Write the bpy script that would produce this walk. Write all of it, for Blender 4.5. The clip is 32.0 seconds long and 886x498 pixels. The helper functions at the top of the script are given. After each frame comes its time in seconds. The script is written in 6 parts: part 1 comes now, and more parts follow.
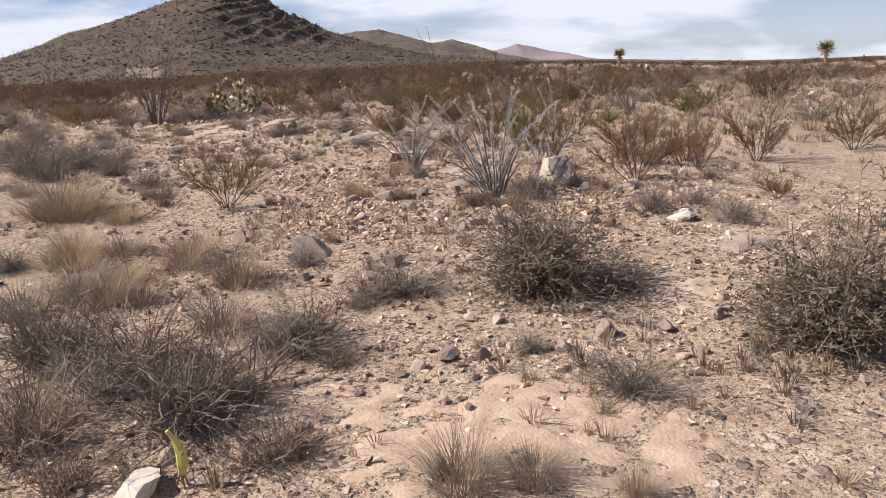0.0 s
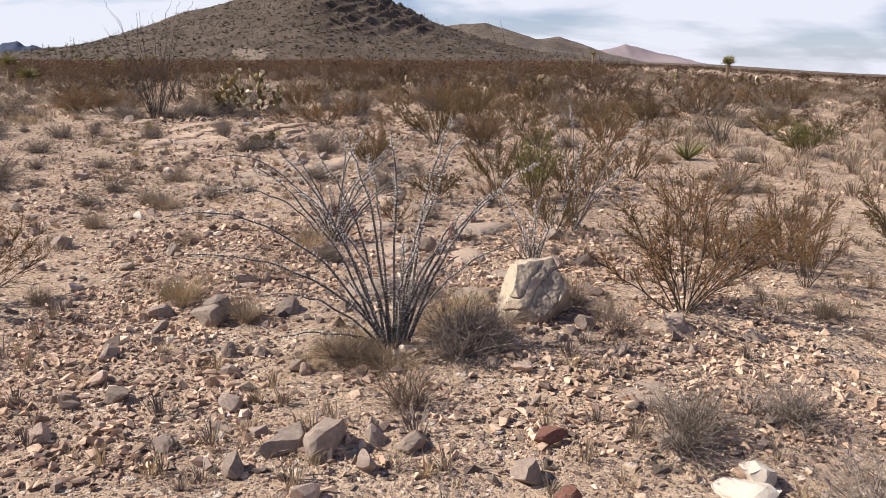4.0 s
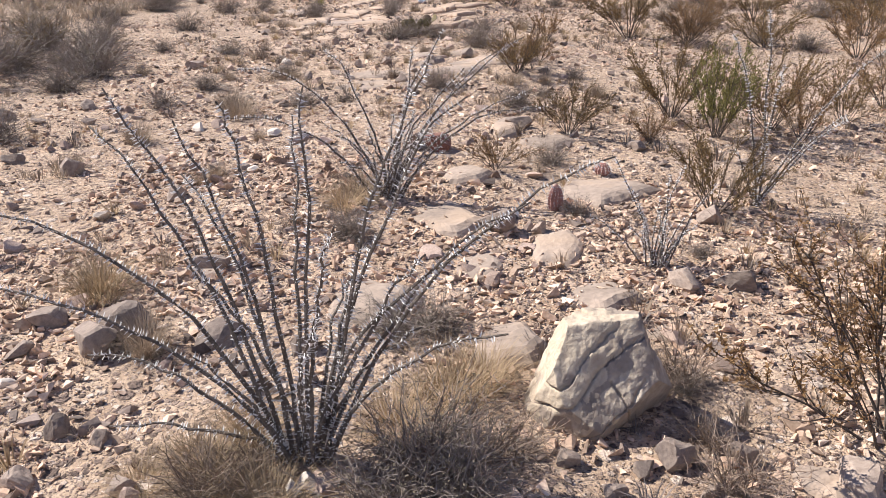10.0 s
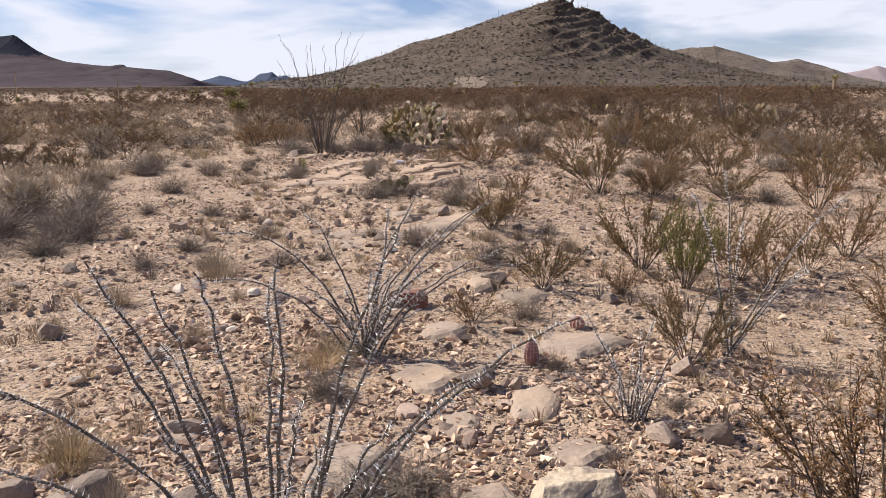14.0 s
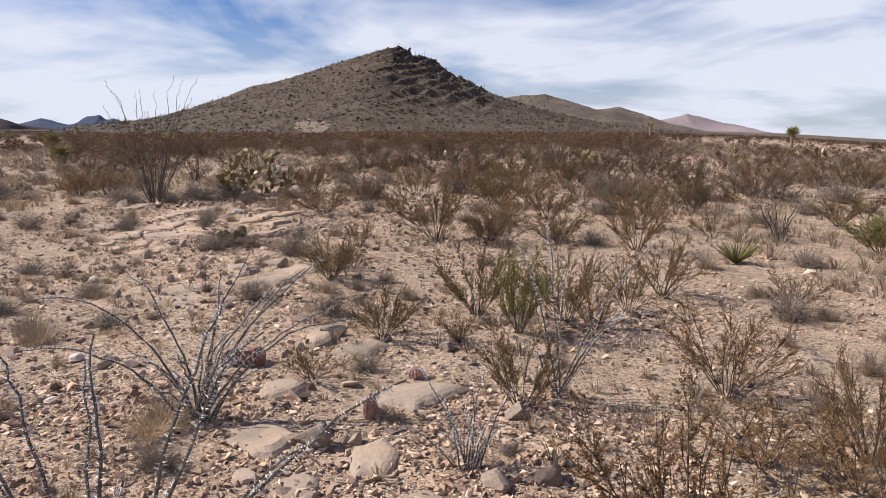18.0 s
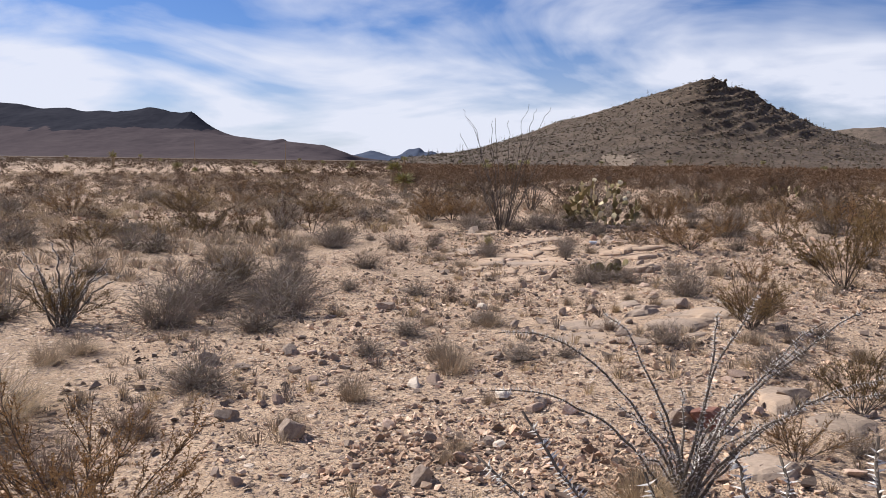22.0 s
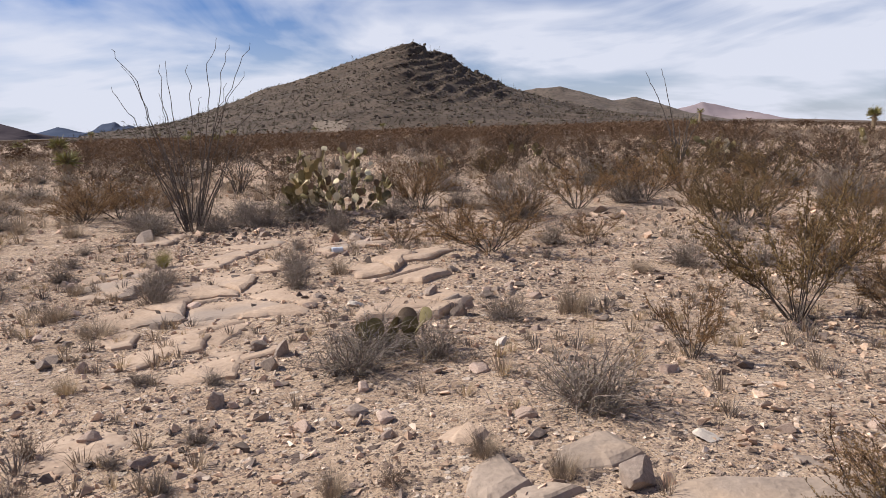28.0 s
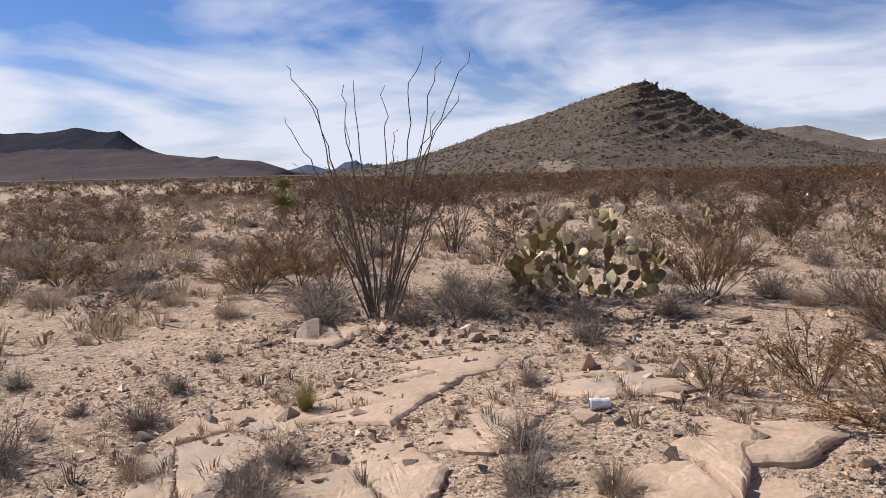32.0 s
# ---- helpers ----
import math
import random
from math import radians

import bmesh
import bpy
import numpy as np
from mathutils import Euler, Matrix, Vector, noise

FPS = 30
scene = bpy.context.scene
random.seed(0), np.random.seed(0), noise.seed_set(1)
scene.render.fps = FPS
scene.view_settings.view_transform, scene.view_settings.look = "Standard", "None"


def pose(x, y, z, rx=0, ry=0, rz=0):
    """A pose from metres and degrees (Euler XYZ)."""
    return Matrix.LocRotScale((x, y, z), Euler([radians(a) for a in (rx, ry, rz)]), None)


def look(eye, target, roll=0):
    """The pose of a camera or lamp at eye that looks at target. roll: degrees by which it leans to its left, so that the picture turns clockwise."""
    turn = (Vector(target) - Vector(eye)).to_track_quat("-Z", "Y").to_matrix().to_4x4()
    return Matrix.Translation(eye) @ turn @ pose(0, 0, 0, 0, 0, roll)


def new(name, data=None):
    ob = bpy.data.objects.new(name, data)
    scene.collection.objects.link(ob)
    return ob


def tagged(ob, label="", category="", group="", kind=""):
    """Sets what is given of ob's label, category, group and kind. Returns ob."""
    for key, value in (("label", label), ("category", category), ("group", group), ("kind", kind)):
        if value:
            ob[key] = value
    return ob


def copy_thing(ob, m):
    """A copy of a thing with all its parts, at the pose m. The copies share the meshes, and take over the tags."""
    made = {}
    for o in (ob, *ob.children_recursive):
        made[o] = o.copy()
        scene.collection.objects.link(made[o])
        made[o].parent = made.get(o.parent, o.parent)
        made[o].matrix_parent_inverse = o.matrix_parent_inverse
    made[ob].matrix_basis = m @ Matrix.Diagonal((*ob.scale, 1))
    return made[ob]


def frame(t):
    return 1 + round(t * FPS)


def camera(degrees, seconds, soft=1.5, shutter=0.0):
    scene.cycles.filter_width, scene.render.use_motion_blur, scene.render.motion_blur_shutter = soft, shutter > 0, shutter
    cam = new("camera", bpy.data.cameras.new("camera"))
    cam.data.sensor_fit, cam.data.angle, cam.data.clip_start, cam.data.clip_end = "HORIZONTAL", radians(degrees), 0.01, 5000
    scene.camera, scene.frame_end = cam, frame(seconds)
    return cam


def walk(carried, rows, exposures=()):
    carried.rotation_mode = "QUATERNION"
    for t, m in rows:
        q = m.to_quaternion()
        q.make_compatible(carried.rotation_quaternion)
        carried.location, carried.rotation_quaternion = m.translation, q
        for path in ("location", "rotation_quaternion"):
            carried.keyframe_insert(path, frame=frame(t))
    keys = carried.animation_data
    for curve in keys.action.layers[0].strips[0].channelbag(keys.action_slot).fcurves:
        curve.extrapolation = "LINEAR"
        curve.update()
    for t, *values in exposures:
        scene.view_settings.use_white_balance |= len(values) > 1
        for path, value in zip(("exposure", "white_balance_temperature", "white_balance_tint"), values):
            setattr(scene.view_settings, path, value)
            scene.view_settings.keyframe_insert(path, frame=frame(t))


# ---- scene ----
cam = camera(58.33, 32.0, soft=0.65)
PATH = [
    (0, (-3.052, -5.481, 1.438), (-2.602, -3.586, 0.982), -2.63),
    (0.5, (-2.678, -4.915, 1.469), (-2.286, -3.006, 1.020), -1.74),
    (1, (-2.297, -4.472, 1.521), (-1.956, -2.543, 1.121), -1.94),
    (1.5, (-1.980, -3.997, 1.473), (-1.688, -2.065, 1.049), -2.22),
    (2, (-1.679, -3.590, 1.489), (-1.385, -1.663, 1.043), -2.48),
    (2.5, (-1.384, -3.204, 1.566), (-1.126, -1.270, 1.129), -1.52),
    (4.5, (-0.766, -1.533, 1.541), (-0.558, 0.393, 1.049), 1.19),
    (5, (-0.574, -1.183, 1.506), (-0.486, 0.743, 0.975), 0.55),
    (5.5, (-0.445, -0.779, 1.510), (-0.496, 1.139, 0.949), 0.47),
    (6, (-0.274, -0.473, 1.551), (-0.399, 1.439, 0.980), 1.04),
    (6.5, (-0.101, -0.263, 1.579), (-0.292, 1.632, 0.971), 1.14),
    (7, (-0.055, -0.093, 1.578), (-0.283, 1.781, 0.918), 0.71),
    (7.5, (0.026, 0.055, 1.586), (-0.225, 1.913, 0.893), 0.48),
    (8, (0.054, 0.126, 1.598), (-0.228, 1.975, 0.893), 0.61),
    (8.5, (0.039, 0.139, 1.616), (-0.268, 1.980, 0.896), 0.74),
    (9, (0.033, 0.142, 1.617), (-0.285, 1.974, 0.880), 0.87),
    (9.5, (0.030, 0.144, 1.615), (-0.296, 1.972, 0.870), 0.89),
    (10, (0.035, 0.147, 1.609), (-0.295, 1.965, 0.842), 0.64),
    (10.5, (0.046, 0.164, 1.599), (-0.289, 1.974, 0.818), 0.28),
    (11, (0.051, 0.165, 1.594), (-0.285, 1.985, 0.835), -0.00),
    (11.5, (0.052, 0.159, 1.596), (-0.285, 1.991, 0.869), -0.28),
    (12, (0.051, 0.144, 1.609), (-0.288, 1.985, 0.903), -0.41),
    (12.5, (0.048, 0.124, 1.618), (-0.307, 1.974, 0.945), -0.31),
    (13, (0.060, 0.094, 1.637), (-0.302, 1.970, 1.046), -0.35),
    (13.5, (0.065, 0.108, 1.645), (-0.266, 2.021, 1.163), -0.28),
    (14, (0.074, 0.102, 1.661), (-0.232, 2.037, 1.256), -0.15),
    (14.5, (0.077, 0.084, 1.672), (-0.216, 2.032, 1.326), 0.10),
    (16.5, (-0.009, 0.096, 1.705), (-0.089, 2.077, 1.436), -0.10),
    (17, (0.041, 0.107, 1.716), (0.024, 2.089, 1.434), -0.01),
    (17.5, (0.096, 0.071, 1.728), (0.124, 2.050, 1.429), -0.00),
    (18, (0.136, 0.057, 1.739), (0.215, 2.033, 1.441), 0.10),
    (18.5, (0.141, 0.063, 1.742), (0.241, 2.039, 1.450), -0.00),
    (19, (0.134, 0.026, 1.750), (0.223, 2.001, 1.452), 0.13),
    (19.5, (0.141, -0.007, 1.755), (0.193, 1.972, 1.466), 0.36),
    (20, (0.148, -0.054, 1.756), (0.097, 1.925, 1.478), 0.88),
    (20.5, (0.007, 0.015, 1.713), (-0.299, 1.975, 1.459), 2.79),
    (21, (-0.326, 0.197, 1.672), (-0.802, 2.130, 1.479), 3.33),
    (21.5, (-0.691, 0.472, 1.625), (-1.280, 2.374, 1.441), 2.11),
    (22, (-0.979, 0.695, 1.646), (-1.628, 2.574, 1.425), 0.78),
    (22.5, (-1.333, 0.916, 1.616), (-1.854, 2.829, 1.357), 0.48),
    (23, (-1.605, 1.276, 1.611), (-1.944, 3.230, 1.357), 0.18),
    (23.5, (-1.847, 1.678, 1.610), (-2.113, 3.642, 1.337), -0.32),
    (24, (-2.066, 2.263, 1.606), (-2.095, 4.239, 1.293), -1.58),
    (24.5, (-2.154, 2.836, 1.594), (-1.918, 4.791, 1.247), -1.52),
    (26.5, (-2.210, 4.523, 1.562), (-1.980, 6.475, 1.195), -1.62),
    (27, (-2.131, 4.900, 1.584), (-1.941, 6.860, 1.234), -1.81),
    (27.5, (-2.016, 5.401, 1.593), (-1.901, 7.374, 1.282), -1.34),
    (28, (-2.001, 5.922, 1.562), (-1.964, 7.897, 1.256), -1.73),
    (28.5, (-1.977, 6.442, 1.543), (-2.035, 8.420, 1.253), -1.72),
    (29, (-1.955, 6.779, 1.613), (-2.173, 8.749, 1.344), -0.90),
    (29.5, (-2.049, 7.237, 1.641), (-2.391, 9.188, 1.372), -0.33),
    (30, (-2.108, 7.728, 1.609), (-2.497, 9.665, 1.296), -0.35),
    (30.5, (-2.241, 8.153, 1.605), (-2.673, 10.075, 1.254), -0.67),
    (31, (-2.355, 8.690, 1.626), (-2.803, 10.615, 1.318), -1.45),
    (31.5, (-2.494, 9.232, 1.633), (-2.981, 11.157, 1.390), -1.44),
    (32, (-2.691, 9.761, 1.653), (-3.199, 11.686, 1.458), -1.18),
]
walk(cam, [(t, look(eye, target, roll)) for t, eye, target, roll in PATH],
     [(0, 0.08, 6330, 10), (2.5, 0.0, 6350, 10), (5.5, 0.12, 6450, 10), (6.8, 0.16, 6520, 10), (8.5, 0.40, 6070, 10), (12.5, 0.40, 6040, 10), (14.2, 0.05, 6400, 10), (17, -0.05, 6240, 10), (24, -0.03, 6250, 10), (26.5, -0.08, 6240, 10), (28.5, -0.14, 6230, 10), (32, -0.08, 6220, 10)])

# ---- sky, sun and exposure ----
SUN_AZIMUTH, SUN_HEIGHT = -74.0, 41.0   # degrees from +y towards +x, and above the horizon


def make_sky():
    world = bpy.data.worlds.new("desert_sky")
    scene.world = world
    world.use_nodes = True
    tree = world.node_tree
    tree.nodes.clear()
    n = tree.nodes.new
    link = tree.links.new
    out, back = n("ShaderNodeOutputWorld"), n("ShaderNodeBackground")
    sky = n("ShaderNodeTexSky")
    sky.sky_type, sky.sun_disc = "NISHITA", False
    sky.sun_elevation, sky.sun_rotation = radians(SUN_HEIGHT), radians(SUN_AZIMUTH % 360)
    sky.air_density, sky.dust_density, sky.ozone_density = 1.0, 0.2, 2.0
    coord = n("ShaderNodeTexCoord")
    sep = n("ShaderNodeSeparateXYZ")
    link(coord.outputs["Generated"], sep.inputs[0])
    lift = n("ShaderNodeMath")
    lift.operation = "MAXIMUM"
    lift.inputs[1].default_value = 0.0
    link(sep.outputs["Z"], lift.inputs[0])
    add = n("ShaderNodeMath")
    add.operation = "ADD"
    add.inputs[1].default_value = 0.16
    link(lift.outputs[0], add.inputs[0])
    plane = n("ShaderNodeVectorMath")
    plane.operation = "DIVIDE"
    wide = n("ShaderNodeCombineXYZ")
    for k in range(3):
        link(add.outputs[0], wide.inputs[k])
    link(coord.outputs["Generated"], plane.inputs[0])
    link(wide.outputs[0], plane.inputs[1])
    # streaks of high cloud, drawn out along one wind direction
    turn = n("ShaderNodeMapping")
    turn.inputs["Rotation"].default_value = (0, radians(24), 0)
    turn.inputs["Scale"].default_value = (1.5, 1.3, 4.6)
    turn.inputs["Location"].default_value = (0.35, 0.2, 0.6)
    link(coord.outputs["Generated"], turn.inputs["Vector"])
    soft = n("ShaderNodeTexNoise")
    soft.inputs["Scale"].default_value, soft.inputs["Detail"].default_value = 1.9, 7.0
    soft.inputs["Roughness"].default_value, soft.inputs["Distortion"].default_value = 0.52, 0.7
    link(turn.outputs[0], soft.inputs["Vector"])
    veil = n("ShaderNodeTexNoise")
    veil.inputs["Scale"].default_value, veil.inputs["Detail"].default_value = 0.8, 4.0
    link(plane.outputs[0], veil.inputs["Vector"])
    mean = n("ShaderNodeMath")
    mean.operation = "MULTIPLY_ADD"
    mean.inputs[1].default_value = 0.75
    link(veil.outputs["Fac"], mean.inputs[0])
    link(soft.outputs["Fac"], mean.inputs[2])
    ramp = n("ShaderNodeValToRGB")
    ramp.color_ramp.elements[0].position, ramp.color_ramp.elements[1].position = 0.76, 1.02
    link(mean.outputs[0], ramp.inputs["Fac"])
    # a bank of cloud thickens low over the horizon
    low = n("ShaderNodeMapRange")
    low.inputs["From Min"].default_value, low.inputs["From Max"].default_value = 0.02, 0.15
    low.inputs["To Min"].default_value, low.inputs["To Max"].default_value = 0.5, 0.0
    link(sep.outputs["Z"], low.inputs["Value"])
    both = n("ShaderNodeMath")
    both.operation, both.use_clamp = "ADD", True
    link(ramp.outputs["Color"], both.inputs[0])
    link(low.outputs[0], both.inputs[1])
    most = n("ShaderNodeMath")
    most.operation = "MULTIPLY"
    most.inputs[1].default_value = 0.92
    link(both.outputs[0], most.inputs[0])
    thin = n("ShaderNodeMapRange")
    thin.inputs["From Min"].default_value, thin.inputs["From Max"].default_value = 0.30, 0.62
    thin.inputs["To Min"].default_value, thin.inputs["To Max"].default_value = 0.94, 0.12
    link(sep.outputs["Z"], thin.inputs["Value"])
    link(thin.outputs[0], most.inputs[1])
    mix = n("ShaderNodeMix")
    mix.data_type = "RGBA"
    mix.inputs["B"].default_value = (13.9, 14.05, 15.5, 1)
    link(most.outputs[0], mix.inputs["Factor"])
    cool = n("ShaderNodeMix")
    cool.data_type, cool.blend_type = "RGBA", "MULTIPLY"
    cool.inputs["Factor"].default_value, cool.inputs["B"].default_value = 1.0, (0.70, 0.92, 1.46, 1)
    link(sky.outputs["Color"], cool.inputs["A"])
    link(cool.outputs["Result"], mix.inputs["A"])
    link(mix.outputs["Result"], back.inputs["Color"])
    back.inputs["Strength"].default_value = 0.061
    link(back.outputs[0], out.inputs["Surface"])


make_sky()
SUN_WAY = Vector((math.sin(radians(SUN_AZIMUTH)) * math.cos(radians(SUN_HEIGHT)),
                  math.cos(radians(SUN_AZIMUTH)) * math.cos(radians(SUN_HEIGHT)), math.sin(radians(SUN_HEIGHT))))
lamp = bpy.data.lights.new("sun", "SUN")
lamp.energy, lamp.angle, lamp.color = 6.9, radians(0.53), (1.0, 0.935, 0.845)
sun = new("sun", lamp)
sun.matrix_world = look(SUN_WAY * 60, (0, 0, 0))

# ---- materials ----


def material(name, colors, scale=8.0, rough=0.9, bump=0.3, fine=60.0, random_tint=0.0, spots=None, island=False, translucent=0.0, cracks=0.0):
    """A surface that varies between colors at a large and a small scale, with relief."""
    mat = bpy.data.materials.new(name)
    mat.use_nodes = True
    tree = mat.node_tree
    n, link = tree.nodes.new, tree.links.new
    shade = tree.nodes["Principled BSDF"]
    shade.inputs["Roughness"].default_value = rough
    shade.inputs["Specular IOR Level"].default_value = 0.25 if fine > 0.1 else 0.0
    coord = n("ShaderNodeTexCoord")
    big, small = n("ShaderNodeTexNoise"), n("ShaderNodeTexNoise")
    big.inputs["Scale"].default_value, big.inputs["Detail"].default_value = scale, 6.0
    small.inputs["Scale"].default_value, small.inputs["Detail"].default_value = fine, 4.0
    link(coord.outputs["Object"], big.inputs["Vector"])
    link(coord.outputs["Object"], small.inputs["Vector"])
    ramp = n("ShaderNodeValToRGB")
    ramp.color_ramp.elements[0].position, ramp.color_ramp.elements[1].position = 0.32, 0.68
    ramp.color_ramp.elements[0].color = (*colors[0], 1)
    ramp.color_ramp.elements[1].color = (*colors[-1], 1)
    for k, c in enumerate(colors[1:-1]):
        e = ramp.color_ramp.elements.new(0.32 + 0.36 * (k + 1) / (len(colors) - 1))
        e.color = (*c, 1)
    add = n("ShaderNodeMath")
    add.operation = "MULTIPLY_ADD"
    add.inputs[1].default_value, add.inputs[2].default_value = 0.4, 0.3
    link(small.outputs["Fac"], add.inputs[0])
    both = n("ShaderNodeMath")
    both.operation = "MULTIPLY_ADD"
    both.inputs[1].default_value = 0.6
    sub = n("ShaderNodeMath")
    sub.operation = "SUBTRACT"
    sub.inputs[1].default_value = 0.3
    link(add.outputs[0], sub.inputs[0])
    link(big.outputs["Fac"], both.inputs[0])
    link(sub.outputs[0], both.inputs[2])
    link(both.outputs[0], ramp.inputs["Fac"])
    color = ramp.outputs["Color"]
    if random_tint or island:
        tint = n("ShaderNodeHueSaturation")
        source = n("ShaderNodeNewGeometry").outputs["Random Per Island"] if island else n("ShaderNodeObjectInfo").outputs["Random"]
        span = n("ShaderNodeMapRange")
        span.inputs["To Min"].default_value, span.inputs["To Max"].default_value = 1 - random_tint, 1 + random_tint
        link(source, span.inputs["Value"])
        link(span.outputs[0], tint.inputs["Value"])
        link(color, tint.inputs["Color"])
        color = tint.outputs["Color"]
    if spots:
        cells = n("ShaderNodeTexNoise")
        cells.inputs["Scale"].default_value, cells.inputs["Detail"].default_value = spots[1], 3.0
        link(coord.outputs["Object"], cells.inputs["Vector"])
        edge = n("ShaderNodeValToRGB")
        edge.color_ramp.elements[0].position, edge.color_ramp.elements[1].position = spots[2], spots[2] + (spots[3] if len(spots) > 3 else 0.08)
        link(cells.outputs["Fac"], edge.inputs["Fac"])
        over = n("ShaderNodeMix")
        over.data_type = "RGBA"
        over.inputs["B"].default_value = (*spots[0], 1)
        link(edge.outputs["Color"], over.inputs["Factor"])
        link(color, over.inputs["A"])
        color = over.outputs["Result"]
    if cracks:
        warp = n("ShaderNodeVectorMath")
        warp.operation = "MULTIPLY_ADD"
        warp.inputs[1].default_value = (0.35, 0.35, 0.35)
        link(big.outputs["Color"], warp.inputs[0])
        link(coord.outputs["Object"], warp.inputs[2])
        vein = n("ShaderNodeTexVoronoi")
        vein.feature = "DISTANCE_TO_EDGE"
        vein.inputs["Scale"].default_value = cracks
        link(warp.outputs[0], vein.inputs["Vector"])
        line = n("ShaderNodeMapRange")
        line.inputs["From Min"].default_value, line.inputs["From Max"].default_value = 0.004, 0.022
        line.inputs["To Min"].default_value, line.inputs["To Max"].default_value = 0.4, 1.0
        link(vein.outputs["Distance"], line.inputs["Value"])
        dirt = n("ShaderNodeHueSaturation")
        link(line.outputs[0], dirt.inputs["Value"])
        link(color, dirt.inputs["Color"])
        color = dirt.outputs["Color"]
    link(color, shade.inputs["Base Color"])
    if bump:
        relief = n("ShaderNodeBump")
        relief.inputs["Strength"].default_value, relief.inputs["Distance"].default_value = bump, 0.02
        link(both.outputs[0], relief.inputs["Height"])
        link(relief.outputs[0], shade.inputs["Normal"])
    if translucent:
        see = n("ShaderNodeBsdfTranslucent")
        link(color, see.inputs["Color"])
        blend = n("ShaderNodeMixShader")
        blend.inputs[0].default_value = translucent
        link(shade.outputs[0], blend.inputs[1])
        link(see.outputs[0], blend.inputs[2])
        link(blend.outputs[0], tree.nodes["Material Output"].inputs["Surface"])
    return mat


def ground_material():
    """Pinkish sand under a crust of fine gravel; tan further off."""
    mat = bpy.data.materials.new("desert_gravel")
    mat.use_nodes = True
    tree = mat.node_tree
    n, link = tree.nodes.new, tree.links.new
    shade = tree.nodes["Principled BSDF"]
    shade.inputs["Roughness"].default_value, shade.inputs["Specular IOR Level"].default_value = 0.95, 0.15
    coord = n("ShaderNodeTexCoord")
    patch, mid, grain = n("ShaderNodeTexNoise"), n("ShaderNodeTexNoise"), n("ShaderNodeTexNoise")
    for node, scale, detail in ((patch, 0.55, 5), (mid, 4.5, 6), (grain, 60, 4)):
        node.inputs["Scale"].default_value, node.inputs["Detail"].default_value = scale, detail
        link(coord.outputs["Object"], node.inputs["Vector"])
    # loose chips of stone at two sizes, lying on brown sand
    bend = n("ShaderNodeVectorMath")
    bend.operation = "MULTIPLY_ADD"
    bend.inputs[1].default_value = (0.02, 0.02, 0.02)
    link(grain.outputs["Color"], bend.inputs[0])
    link(coord.outputs["Object"], bend.inputs[2])
    sand = n("ShaderNodeValToRGB")
    sand.color_ramp.elements[0].color = (0.29, 0.182, 0.112, 1)
    sand.color_ramp.elements[1].color = (0.74, 0.55, 0.385, 1)
    sand.color_ramp.elements[0].position, sand.color_ramp.elements[1].position = 0.30, 0.70
    rough = n("ShaderNodeMath")
    rough.operation = "MULTIPLY_ADD"
    rough.inputs[1].default_value = 0.55
    fine = n("ShaderNodeTexNoise")
    fine.inputs["Scale"].default_value, fine.inputs["Detail"].default_value, fine.inputs["Roughness"].default_value = 26, 8, 0.7
    link(coord.outputs["Object"], fine.inputs["Vector"])
    half = n("ShaderNodeMath")
    half.operation = "MULTIPLY"
    half.inputs[1].default_value = 0.45
    link(mid.outputs["Fac"], half.inputs[0])
    link(fine.outputs["Fac"], rough.inputs[0])
    link(half.outputs[0], rough.inputs[2])
    link(rough.outputs[0], sand.inputs["Fac"])
    color, heights = sand.outputs["Color"], None
    swell = n("ShaderNodeMath")
    swell.operation = "MULTIPLY"
    swell.inputs[1].default_value = 0.045
    link(rough.outputs[0], swell.inputs[0])
    heights = swell.outputs[0]
    for scale, rare, high in ((95, 0.22, 0.008), (34, 0.42, 0.020), (15, 0.74, 0.03)):
        cell = n("ShaderNodeTexVoronoi")
        cell.inputs["Scale"].default_value = scale
        link(bend.outputs[0], cell.inputs["Vector"])
        split = n("ShaderNodeSeparateColor")
        link(cell.outputs["Color"], split.inputs[0])
        inside = n("ShaderNodeMapRange")
        inside.inputs["From Min"].default_value, inside.inputs["From Max"].default_value = 0.5, 0.36
        link(cell.outputs["Distance"], inside.inputs["Value"])
        drift = n("ShaderNodeMath")
        drift.operation = "MULTIPLY_ADD"
        drift.inputs[1].default_value, drift.inputs[2].default_value = 0.9, -0.45
        link(patch.outputs["Fac"], drift.inputs[0])
        odds = n("ShaderNodeMath")
        odds.operation = "ADD"
        link(split.outputs[1], odds.inputs[0])
        link(drift.outputs[0], odds.inputs[1])
        some = n("ShaderNodeMath")
        some.operation = "GREATER_THAN"
        some.inputs[1].default_value = rare
        link(odds.outputs[0], some.inputs[0])
        mask = n("ShaderNodeMath")
        mask.operation = "MULTIPLY"
        link(inside.outputs[0], mask.inputs[0])
        link(some.outputs[0], mask.inputs[1])
        bits = n("ShaderNodeValToRGB")
        ramp = bits.color_ramp
        ramp.elements[0].color, ramp.elements[1].color = (0.13, 0.093, 0.075, 1), (0.74, 0.60, 0.48, 1)
        for at, c in ((0.4, (0.30, 0.215, 0.165, 1)), (0.75, (0.46, 0.335, 0.25, 1))):
            ramp.elements.new(at).color = c
        link(split.outputs[0], bits.inputs["Fac"])
        mix = n("ShaderNodeMix")
        mix.data_type = "RGBA"
        link(mask.outputs[0], mix.inputs["Factor"])
        link(color, mix.inputs["A"])
        link(bits.outputs["Color"], mix.inputs["B"])
        color = mix.outputs["Result"]
        raised = n("ShaderNodeMath")
